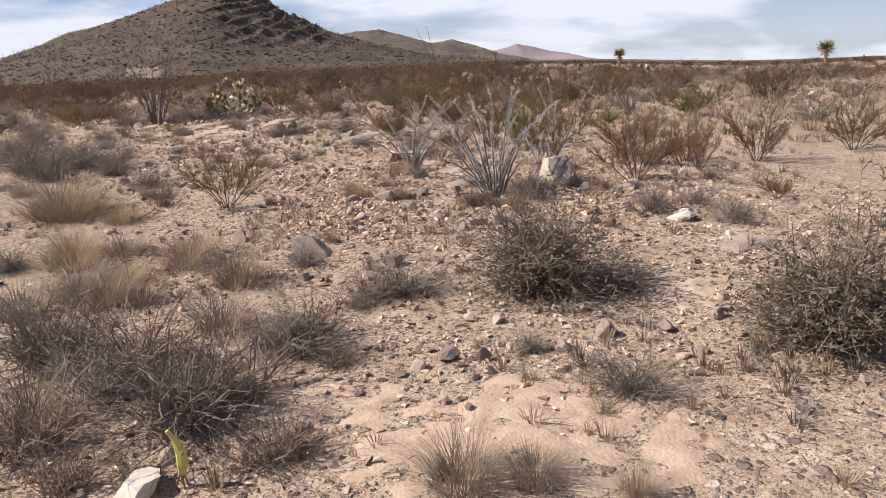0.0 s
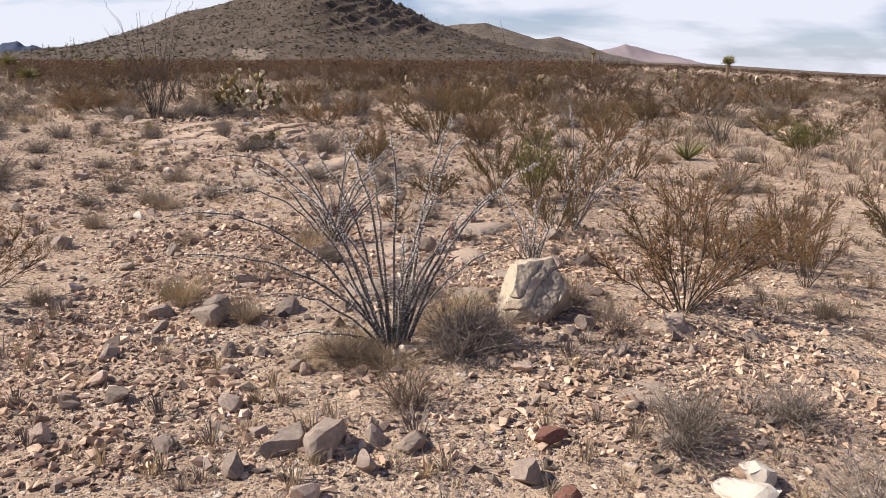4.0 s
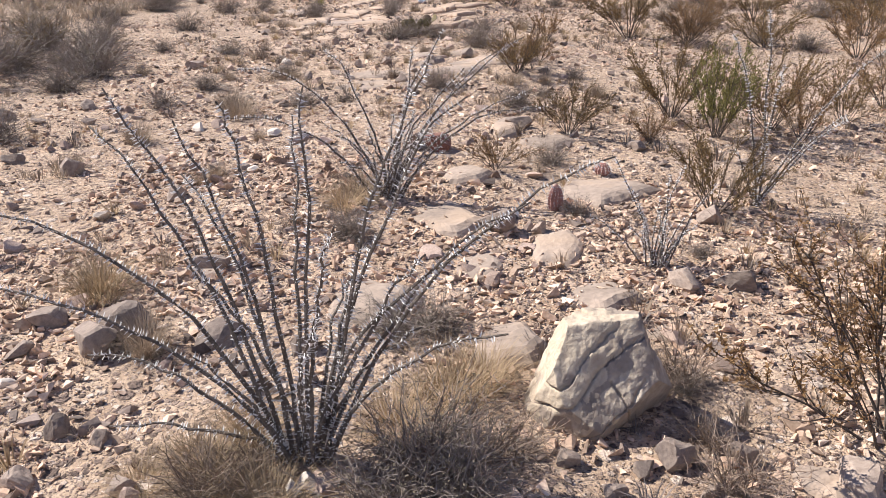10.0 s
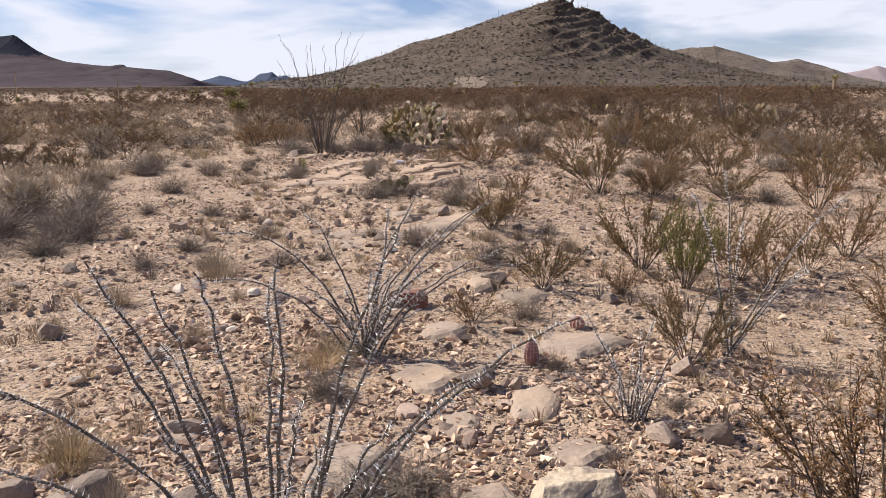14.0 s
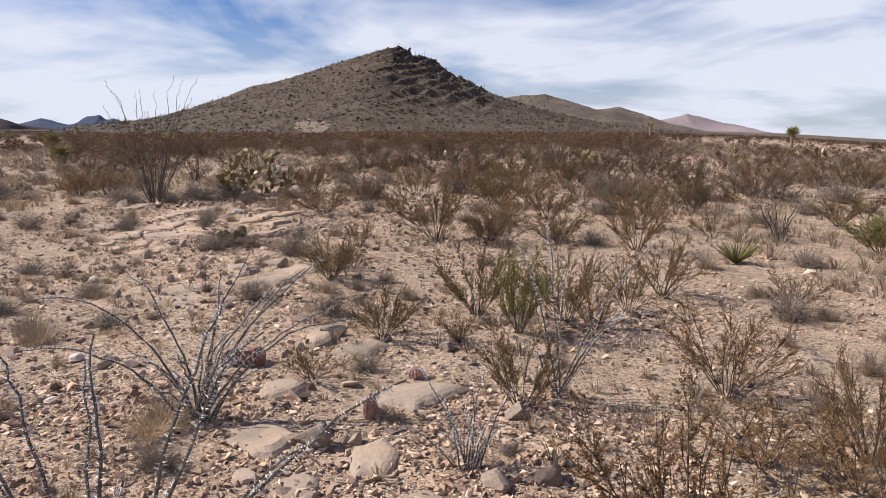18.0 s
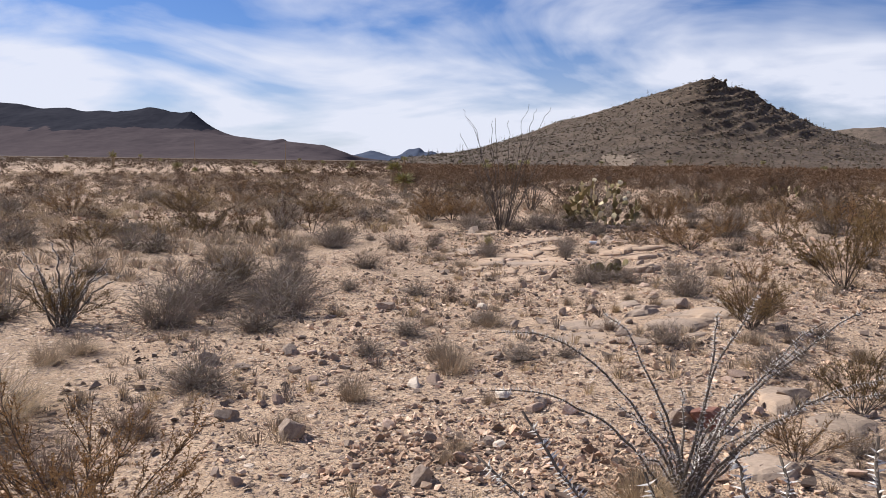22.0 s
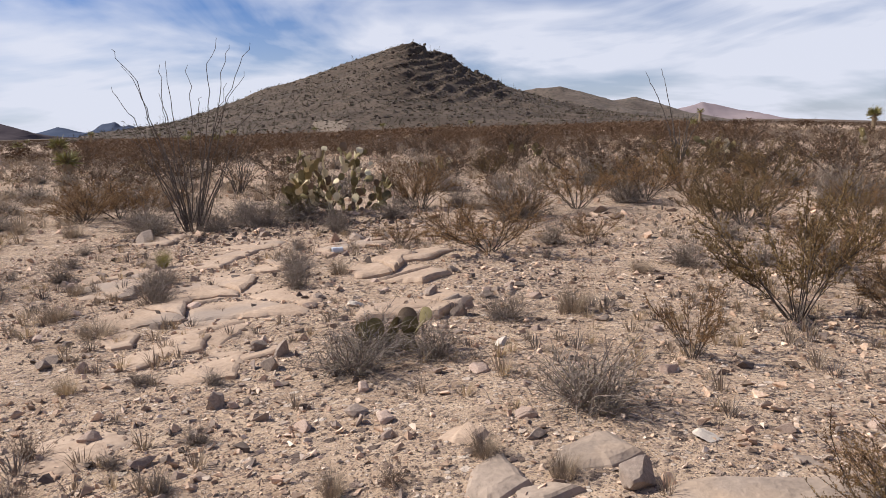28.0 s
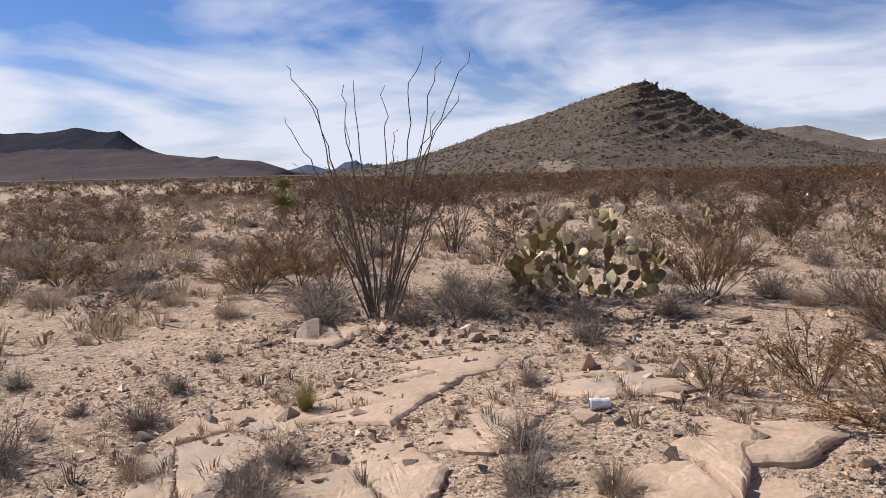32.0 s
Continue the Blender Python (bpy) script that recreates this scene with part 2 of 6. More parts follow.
        raised.operation = "MULTIPLY_ADD"
        raised.inputs[1].default_value = high
        link(mask.outputs[0], raised.inputs[0])
        link(heights, raised.inputs[2])
        heights = raised.outputs[0]
    # out on the plain low brown scrub covers the sand
    reach = n("ShaderNodeVectorMath")
    reach.operation = "LENGTH"
    link(coord.outputs["Object"], reach.inputs[0])
    scrub = n("ShaderNodeMapRange")
    scrub.inputs["From Min"].default_value, scrub.inputs["From Max"].default_value = 70, 420
    scrub.inputs["To Max"].default_value = 0.9
    link(reach.outputs["Value"], scrub.inputs["Value"])
    cover = n("ShaderNodeMix")
    cover.data_type = "RGBA"
    cover.inputs["B"].default_value = (0.098, 0.07, 0.05, 1)
    link(scrub.outputs[0], cover.inputs["Factor"])
    link(color, cover.inputs["A"])
    color = cover.outputs["Result"]
    speck = n("ShaderNodeMapRange")
    speck.inputs["To Min"].default_value, speck.inputs["To Max"].default_value = 0.72, 1.28
    link(grain.outputs["Fac"], speck.inputs["Value"])
    tint = n("ShaderNodeHueSaturation")
    link(speck.outputs[0], tint.inputs["Value"])
    link(color, tint.inputs["Color"])
    link(tint.outputs["Color"], shade.inputs["Base Color"])
    relief = n("ShaderNodeBump")
    relief.inputs["Strength"].default_value, relief.inputs["Distance"].default_value = 0.9, 1.0
    link(heights, relief.inputs["Height"])
    link(relief.outputs[0], shade.inputs["Normal"])
    return mat


MAT_GROUND = ground_material()
MAT_SAND = material("pale_sand", [(0.36, 0.24, 0.16), (0.47, 0.33, 0.23), (0.58, 0.42, 0.30)], 6, 0.95, 0.8, 60)
MAT_BEDROCK = material("tan_bedrock", [(0.32, 0.222, 0.152), (0.43, 0.306, 0.214), (0.53, 0.388, 0.28)], 2.2, 0.9, 0.9, 30, spots=((0.35, 0.27, 0.21), 1.3, 0.54, 0.15))
MAT_SLAB = material("grey_brown_limestone", [(0.22, 0.168, 0.128), (0.315, 0.24, 0.182), (0.41, 0.312, 0.238)], 2.6, 0.9, 0.9, 34, spots=((0.47, 0.335, 0.228), 1.6, 0.57, 0.15))
MAT_BOULDER = material("grey_limestone", [(0.21, 0.166, 0.128), (0.30, 0.238, 0.184), (0.40, 0.322, 0.25)], 2.2, 0.95, 0.9, 14, spots=((0.50, 0.41, 0.31), 3.2, 0.60, 0.08))
MAT_CREAM = material("cream_limestone_crust", [(0.36, 0.28, 0.20), (0.47, 0.375, 0.27), (0.57, 0.465, 0.345)], 2.5, 0.95, 0.9, 14, spots=((0.30, 0.24, 0.185), 3.0, 0.57, 0.10))
MAT_ROCK = material("grey_stone", [(0.20, 0.15, 0.118), (0.30, 0.228, 0.178), (0.40, 0.312, 0.245)], 5, 0.9, 0.5, 60, random_tint=0.25)
MAT_STONE = material("pink_gravel_stone", [(0.30, 0.21, 0.16), (0.42, 0.30, 0.23), (0.52, 0.40, 0.32)], 9, 0.9, 0.3, 70, random_tint=0.35)
MAT_GRAVEL = material("loose_gravel", [(0.29, 0.187, 0.128), (0.49, 0.336, 0.232), (0.71, 0.54, 0.40)], 3, 0.9, 0.2, 70, random_tint=0.5, island=True)
MAT_DARK_GRAVEL = material("dark_gravel", [(0.12, 0.087, 0.068), (0.20, 0.15, 0.12), (0.29, 0.22, 0.175)], 3, 0.9, 0.2, 70, random_tint=0.45, island=True)
MAT_PALE_GRAVEL = material("pale_chips", [(0.40, 0.285, 0.205), (0.58, 0.44, 0.33), (0.78, 0.63, 0.50)], 3, 0.9, 0.2, 70, random_tint=0.4, island=True)
MAT_RED_ROCK = material("rust_stone", [(0.13, 0.06, 0.045), (0.22, 0.10, 0.07), (0.28, 0.15, 0.11)], 8, 0.85, 0.5, 60)
MAT_WHITE_ROCK = material("white_stone", [(0.55, 0.46, 0.37), (0.66, 0.57, 0.47)], 9, 0.9, 0.3, 60)
MAT_STEM = material("dark_bark", [(0.05, 0.038, 0.030), (0.095, 0.073, 0.057), (0.15, 0.117, 0.092)], 20, 0.9, 0.3, 120)
MAT_OCO = material("ocotillo_bark", [(0.065, 0.052, 0.040), (0.135, 0.108, 0.085), (0.25, 0.205, 0.165)], 24, 0.9, 0.5, 160)
MAT_OCO_BARE = material("bare_ocotillo_bark", [(0.065, 0.051, 0.041), (0.115, 0.092, 0.075), (0.18, 0.148, 0.122)], 14, 0.85, 0.4, 110)
MAT_SPINE = material("pale_spine", [(0.58, 0.54, 0.49), (0.80, 0.76, 0.71)], 30, 0.6, 0.0, 90)
MAT_CREOSOTE = material("creosote_leaf", [(0.135, 0.086, 0.036), (0.20, 0.128, 0.054), (0.28, 0.186, 0.08)], 5, 0.7, 0.0, 90, random_tint=0.22, translucent=0.2)
MAT_BRUSH = material("dark_brown_brush_leaf", [(0.078, 0.045, 0.025), (0.12, 0.07, 0.039), (0.165, 0.102, 0.058)], 5, 0.8, 0.0, 90, random_tint=0.3, translucent=0.15)
MAT_RUST_LEAF = material("rusty_creosote_leaf", [(0.17, 0.095, 0.042), (0.245, 0.14, 0.061), (0.325, 0.197, 0.09)], 5, 0.7, 0.0, 90, random_tint=0.2, translucent=0.2)
MAT_GREEN_LEAF = material("yellow_green_leaf", [(0.15, 0.135, 0.036), (0.215, 0.19, 0.055), (0.29, 0.25, 0.085)], 5, 0.7, 0.0, 90, random_tint=0.15, translucent=0.22)
MAT_OLIVE_LEAF = material("grey_olive_leaf", [(0.13, 0.104, 0.066), (0.20, 0.163, 0.108), (0.275, 0.228, 0.157)], 5, 0.75, 0.0, 90, random_tint=0.15, translucent=0.25)
MAT_GREY_TWIG = material("grey_twig", [(0.155, 0.12, 0.096), (0.24, 0.19, 0.155), (0.33, 0.265, 0.217)], 9, 0.9, 0.2, 90, random_tint=0.25)
MAT_BROWN_TWIG = material("brown_twig", [(0.145, 0.10, 0.073), (0.22, 0.157, 0.114), (0.29, 0.215, 0.158)], 9, 0.9, 0.2, 90, random_tint=0.25)
MAT_STRAW = material("dry_grass", [(0.27, 0.19, 0.115), (0.38, 0.275, 0.165), (0.47, 0.35, 0.215)], 9, 0.85, 0.0, 90, random_tint=0.22, translucent=0.3)
MAT_DULL_GRASS = material("weathered_grass", [(0.19, 0.14, 0.097), (0.28, 0.21, 0.148), (0.36, 0.275, 0.195)], 9, 0.85, 0.0, 90, random_tint=0.22, translucent=0.25)
MAT_PAD = material("cactus_pad", [(0.13, 0.10, 0.043), (0.19, 0.15, 0.067), (0.265, 0.215, 0.104)], 6, 0.85, 0.15, 70, random_tint=0.3)
# sunlight put into the colour: a lit copy of the cactus pad
MAT_PAD_SUNLIT = material("sunlit_cactus_pad", [(0.56, 0.46, 0.27), (0.68, 0.57, 0.36), (0.78, 0.68, 0.47)], 6, 0.8, 0.15, 70, random_tint=0.12)
MAT_PAD_BROWN = material("withered_cactus_pad", [(0.14, 0.095, 0.06), (0.21, 0.145, 0.095)], 6, 0.75, 0.2, 70, random_tint=0.2)
MAT_YUCCA = material("yucca_leaf", [(0.17, 0.155, 0.055), (0.25, 0.225, 0.085), (0.34, 0.30, 0.13)], 6, 0.6, 0.0, 70, random_tint=0.15)
MAT_YUCCA_DRY = material("dry_yucca_leaf", [(0.20, 0.145, 0.09), (0.29, 0.215, 0.135)], 6, 0.85, 0.1, 70)
MAT_BARREL = material("red_spined_cactus", [(0.23, 0.11, 0.085), (0.33, 0.165, 0.13), (0.42, 0.25, 0.20)], 20, 0.8, 0.4, 120)
MAT_TIN = material("faded_can", [(0.62, 0.62, 0.64), (0.74, 0.74, 0.76)], 14, 0.45, 0.1, 60)
MAT_YELLOW = material("yellow_ribbon", [(0.52, 0.44, 0.10), (0.62, 0.53, 0.16)], 14, 0.6, 0.1, 60)

# ---- building helpers ----


def part(name, data, mat, parent=None, label="", smooth=False):
    """Links (vertices, faces), a bmesh or a mesh as one object under a thing or a part."""
    if isinstance(data, tuple):
        mesh = bpy.data.meshes.new(name)
        mesh.from_pydata(data[0], [], data[1])
    elif isinstance(data, bmesh.types.BMesh):
        mesh = bpy.data.meshes.new(name)
        data.to_mesh(mesh)
        data.free()
    else:
        mesh = data
    if not mesh.materials:
        mesh.materials.append(mat)
    if smooth:
        mesh.shade_smooth()
    ob = new(name, mesh)
    if parent is not None:
        ob.parent = parent
    if label:
        ob["label"] = label
    return ob


def smoothstep(a, b, v):
    t = min(max((v - a) / (b - a), 0.0), 1.0)
    return t * t * (3 - 2 * t)


def height(x, y):
    """The lie of the land, without the hills."""
    far = math.hypot(x, y)
    up = 55 * math.tanh(y / 55) if y > 0 else 20 * math.tanh(y / 20)
    z = 0.06 + 0.0135 * up - 0.13 * (1 - math.exp(-((x + 0.6) ** 2) / 12))
    z -= 0.35 * smoothstep(-5, -45, x) - 0.10 * smoothstep(10, 45, x) * smoothstep(5, 30, y)
    z += 0.10 * math.exp(-((x + 0.9) ** 2 + (y - 8.4) ** 2) / 3.0)
    z += 0.05 * math.exp(-((x + 2.2) ** 2 + (y - 14.2) ** 2) / 1.5)
    z_right = 0.9 * smoothstep(16, 60, far)
    bearing = math.degrees(math.atan2(x, abs(y) + 1e-6))
    z -= (0.0042 - 0.0026 * smoothstep(-10, -30, bearing)) * max(min(far, 1200) - 75, 0)
    z -= 0.0125 * smoothstep(20, 37, bearing) * max(far - 75, 0) + z_right * smoothstep(17, 36, bearing)
    return z


def roughness(x, y):
    p = Vector((x, y, 0))
    return 0.035 * noise.noise(p * 0.9) + 0.016 * noise.noise(p * 3.1) + 0.006 * noise.noise(p * 9.0)


def ground_z(x, y):
    return height(x, y) + roughness(x, y)


def tube(verts, faces, points, radii, sides=5):
    """Adds a tapering tube through points to verts and faces."""
    base = len(verts)
    for k, p in enumerate(points):
        ahead = (points[min(k + 1, len(points) - 1)] - points[max(k - 1, 0)]).normalized()
        a = ahead.orthogonal().normalized()
        b = ahead.cross(a)
        for s in range(sides):
            w = 2 * math.pi * s / sides
            verts.append(p + (a * math.cos(w) + b * math.sin(w)) * radii[k])
    for k in range(len(points) - 1):
        for s in range(sides):
            t = (s + 1) % sides
            faces.append((base + k * sides + s, base + k * sides + t, base + (k + 1) * sides + t, base + (k + 1) * sides + s))
    faces.append(tuple(base + (len(points) - 1) * sides + s for s in range(sides)))


def leaf(verts, faces, at, way, side, long, wide):
    """Adds one small folded leaf of two triangles."""
    base = len(verts)
    verts.extend((at, at + way * long * 0.5 + side * wide * 0.5, at + way * long, at + way * long * 0.5 - side * wide * 0.5))
    faces.append((base, base + 1, base + 2))
    faces.append((base, base + 2, base + 3))


def ribbon(verts, faces, points, wide, rng):
    """Adds a thin tapering strip along points, for twigs too fine to show their roundness."""
    side = (points[-1] - points[0]).cross(spin(rng))
    side = side.normalized() if side.length > 1e-6 else Vector((1, 0, 0))
    base, last = len(verts), len(points) - 1
    for k, p in enumerate(points):
        w = side * wide * (1 - 0.65 * k / last)
        verts.extend((p + w, p - w))
    for k in range(last):
        faces.append((base + 2 * k, base + 2 * k + 1, base + 2 * k + 3, base + 2 * k + 2))


def spin(rng):
    v = Vector((rng.gauss(0, 1), rng.gauss(0, 1), rng.gauss(0, 1)))
    return v.normalized() if v.length > 1e-6 else Vector((0, 0, 1))

# ---- land, hills and distance ----


def spaced(lo, hi, step, reach, grow):
    """Even steps from lo to hi, then ever wider ones out to reach on both sides."""
    line = list(np.arange(lo, hi + step / 2, step))
    for sign in (-1, 1):
        at, gap = (lo, step) if sign < 0 else (line[-1], step)
        out = []
        while abs(at) < reach:
            gap *= grow
            at += sign * gap
            out.append(at)
        line = out[::-1] + line if sign < 0 else line + out
    return line


def build_ground():
    xs, ys = spaced(-9, 8, 0.13, 4700, 1.14), spaced(-7, 20, 0.13, 4700, 1.14)
    verts = [(x, y, ground_z(x, y)) for y in ys for x in xs]
    w = len(xs)
    faces = [(j * w + i, j * w + i + 1, (j + 1) * w + i + 1, (j + 1) * w + i) for j in range(len(ys) - 1) for i in range(w - 1)]
    ob = part("ground", (verts, faces), MAT_GROUND, smooth=True)
    return tagged(ob, "pinkish tan desert ground of sand and fine gravel", "ground", kind="structure")


GROUND = build_ground()


def profile(points, a):
    """The height above the eye, in degrees, read off a skyline at the bearing a."""
    if a <= points[0][0]:
        return points[0][1]
    for (a0, e0), (a1, e1) in zip(points, points[1:]):
        if a <= a1:
            return e0 + (e1 - e0) * (a - a0) / (a1 - a0)
    return points[-1][1]


def range_mesh(skyline, far, near, back, step, foot, wobble, strata=0.0, rows=60):
    """A hill: its ridge at the distance far shows the given skyline; it falls to the plain at near and back."""
    lo, hi = skyline[0][0], skyline[-1][0]
    n = int((hi - lo) / step)
    verts, faces = [], []
    for j in range(rows + 1):
        v = j / rows
        y = near + (far - near) * min(v / 0.72, 1.0) if v <= 0.72 else far + (back - far) * (v - 0.72) / 0.28
        rise = (v / 0.72) if v <= 0.72 else 1 - (v - 0.72) / 0.28
        rise = rise ** 1.25 if v <= 0.72 else rise ** 0.8
        for i in range(n + 1):
            a = lo + (hi - lo) * i / n
            soft = sum(profile(skyline, a + k) for k in (-4, -2.6, -1.2, 0, 1.2, 2.6, 4)) / 7
            edge = min(rise, 1.0) ** 5
            top = 1.7 + far / math.cos(radians(a)) * math.tan(radians(soft + (profile(skyline, a) - soft) * edge))
            x = far * math.tan(radians(a)) * (0.25 * y / far + 0.75)
            z = foot + max(top - foot, 0) * rise
            p = Vector((x, y, z)) / (far * 0.12)
            ragged = noise.fractal(p * 1.4, 1.0, 2.1, 5) * wobble * min(1.0, 3 * rise * (1 - 0.75 * rise ** 8)) * smoothstep(0.5, 9, top - foot) * (1 if strata else smoothstep(far * 0.002, far * 0.02, top - foot))
            z += ragged
            yy = y
            if strata:
                band = (z - 0.34 * x + 3.5 * noise.noise(Vector((x, y, z)) * 0.03)) / 5.0
                saw = band - math.floor(band)
                mask = smoothstep(6, 18, z) * smoothstep(-35, -5, x) * (1 - smoothstep(30, 50, x))
                z += strata * mask * (saw ** 3 - 0.25 * (1 - edge)) * (0.45 + 0.9 * noise.noise(Vector((x, y, 0)) * 0.08))
                yy -= 1.8 * strata * mask * (saw ** 2)
            verts.append((x, yy, z))
    w = n + 1
    for j in range(rows):
        for i in range(n):
            faces.append((j * w + i, j * w + i + 1, (j + 1) * w + i + 1, (j + 1) * w + i))
    return verts, faces


MAT_HILL = material("hill_scree", [(0.052, 0.035, 0.024), (0.090, 0.062, 0.043), (0.145, 0.104, 0.074)], 0.07, 0.95, 0.5, 0.9, spots=((0.048, 0.037, 0.024), 0.5, 0.56))
MAT_HILL_BARE = material("bare_tan_slope", [(0.16, 0.118, 0.084), (0.21, 0.16, 0.117), (0.27, 0.21, 0.158)], 0.2, 0.95, 0.4, 1.2)
MAT_HILL_TAN = material("tan_hill", [(0.085, 0.062, 0.047), (0.13, 0.097, 0.074), (0.19, 0.145, 0.112)], 0.03, 0.95, 0.3, 0.4, spots=((0.08, 0.064, 0.046), 0.18, 0.54))
# no volume: aerial haze is put into the colours of the pink and blue ridges
MAT_HAZY_PINK = material("hazy_pink_mountain", [(0.265, 0.212, 0.215), (0.33, 0.265, 0.262)], 0.004, 1.0, 0.0, 0.03)
MAT_HAZY_BLUE = material("hazy_blue_mountain", [(0.06, 0.075, 0.115), (0.09, 0.105, 0.145)], 0.006, 1.0, 0.0, 0.04)
MAT_MESA = material("far_mesa_slope", [(0.070, 0.057, 0.062), (0.105, 0.086, 0.088)], 0.004, 1.0, 0.0, 0.03)
MAT_MESA_TOP = material("far_mesa_dark_top", [(0.030, 0.031, 0.040), (0.050, 0.050, 0.060)], 0.004, 1.0, 0.0, 0.03)

HILL_LINE = [(-23.5, -0.9), (-22, -0.4), (-19.7, 0.21), (-15.03, 1.38), (-11.66, 2.57), (-7.82, 3.78), (-4.69, 4.80), (-2.72, 5.46), (-1.9, 5.73), (-1.0, 5.88), (-0.6, 5.82),
             (-0.05, 5.56), (0.18, 5.10), (1.2, 5.12), (1.7, 4.9), (2.35, 4.42), (3.0, 3.95), (3.95, 3.52), (5.65, 2.47), (7.5, 1.9), (10, 1.2), (13, 0.5), (17, -0.3), (20, -0.6)]
HILL_TWO = [(3, 0.0), (5.0, 1.6), (6.85, 2.2), (9.42, 2.48), (11.21, 1.97), (12.98, 1.43), (14.52, 1.59), (16.27, 1.01), (19.14, -0.28), (20.5, -0.6)]
PINK_LINE = [(13, -0.4), (16, 0.3), (17.6, 0.67), (19.07, 1.13), (21.12, 0.56), (22.93, 0.19), (25.43, -0.55), (27.0, -0.65), (28.5, -0.75)]
BLUE_LINE = [(-30.5, -0.1), (-27.0, 0.05), (-25.5, 0.3), (-24.7, 0.52), (-24.3, 0.66), (-23.7, 0.54), (-22.9, 0.14), (-22.2, 0.28), (-21.9, 0.62), (-21.6, 0.80), (-21.2, 0.84),
             (-20.8, 0.93), (-20.55, 0.66), (-20.3, 0.58), (-20.0, 0.70), (-19.7, 0.62), (-19.3, 0.40), (-18.8, 0.25), (-16, -0.2)]
MESA_LINE = [(-70, 2.5), (-60, 2.9), (-52, 3.3), (-48, 3.2), (-46.7, 3.16), (-45.6, 2.96), (-44.2, 3.18), (-43.2, 2.93), (-41.4, 2.97), (-40.2, 3.17), (-39.3, 3.36), (-38.6, 3.24), (-37.9, 3.04), (-37.2, 3.08),
             (-36.5, 3.2), (-36.0, 2.76), (-35.15, 2.08), (-34.2, 1.58), (-32.7, 1.27), (-31.0, 1.2), (-30.75, 1.36), (-30.4, 1.37), (-30.15, 1.2), (-28.5, 1.08), (-27.6, 1.0), (-26.9, 0.76), (-26.1, 0.45), (-25.6, 0.1), (-25.3, -0.6)]


def build_hills():
    hill = tagged(part("hill", range_mesh(HILL_LINE, 440, 235, 640, 0.16, -2.2, 2.2, 2.6, 130), MAT_HILL, smooth=True),
                  "stony brown desert hill with slanting rock ledges", "hill", kind="structure")
    hill.data.materials.append(MAT_HILL_BARE)
    for face in hill.data.polygons:   # an eroded bare patch at the foot
        c = face.center
        ragged = 0.5 * noise.noise(c * 0.25) + 0.4 * noise.noise(c * 0.7)
        if ((c.x + 33 + 1.3 * (c.z - 2.5)) / 6.5) ** 2 + ((c.z - 2.6) / 2.6) ** 2 < 0.8 + ragged and c.y < 330:
            face.material_index = 1
    tagged(part("hill_second", range_mesh(HILL_TWO, 970, 700, 1300, 0.12, -5, 5.5), MAT_HILL_TAN, smooth=True),
           "lower tan desert hill behind the stony one", "hill", kind="structure")
    tagged(part("mountain_pink", range_mesh(PINK_LINE, 3300, 2700, 4000, 0.12, -50, 16), MAT_HAZY_PINK, smooth=True),
           "far pinkish mountain ridge, with haze in its colour", "mountain", kind="structure")
    tagged(part("mountain_blue", range_mesh(BLUE_LINE, 4300, 3700, 4900, 0.12, -12, 9), MAT_HAZY_BLUE, smooth=True),
           "far mountain ridge with jagged peaks, coloured blue-grey for haze", "mountain", kind="structure")
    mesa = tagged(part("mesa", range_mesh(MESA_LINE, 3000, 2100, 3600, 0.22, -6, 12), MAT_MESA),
                  "long grey-brown mesa with a darker upper band", "mountain", kind="structure")
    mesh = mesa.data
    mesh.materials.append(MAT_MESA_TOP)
    # faces above a ragged height take the darker colour
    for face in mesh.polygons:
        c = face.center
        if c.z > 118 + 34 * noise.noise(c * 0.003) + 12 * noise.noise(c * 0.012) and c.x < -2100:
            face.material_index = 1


build_hills()

# ---- plants ----


def limb(rng, start, way, long, bend, steps, droop=0.0):
    """A crooked line of points that starts towards way."""
    points, at, w = [start.copy()], start.copy(), way.normalized()
    for _ in range(steps):
        w = (w + spin(rng) * bend + Vector((0, 0, droop))).normalized()
        at = at + w * (long / steps)
        points.append(at.copy())
    return points


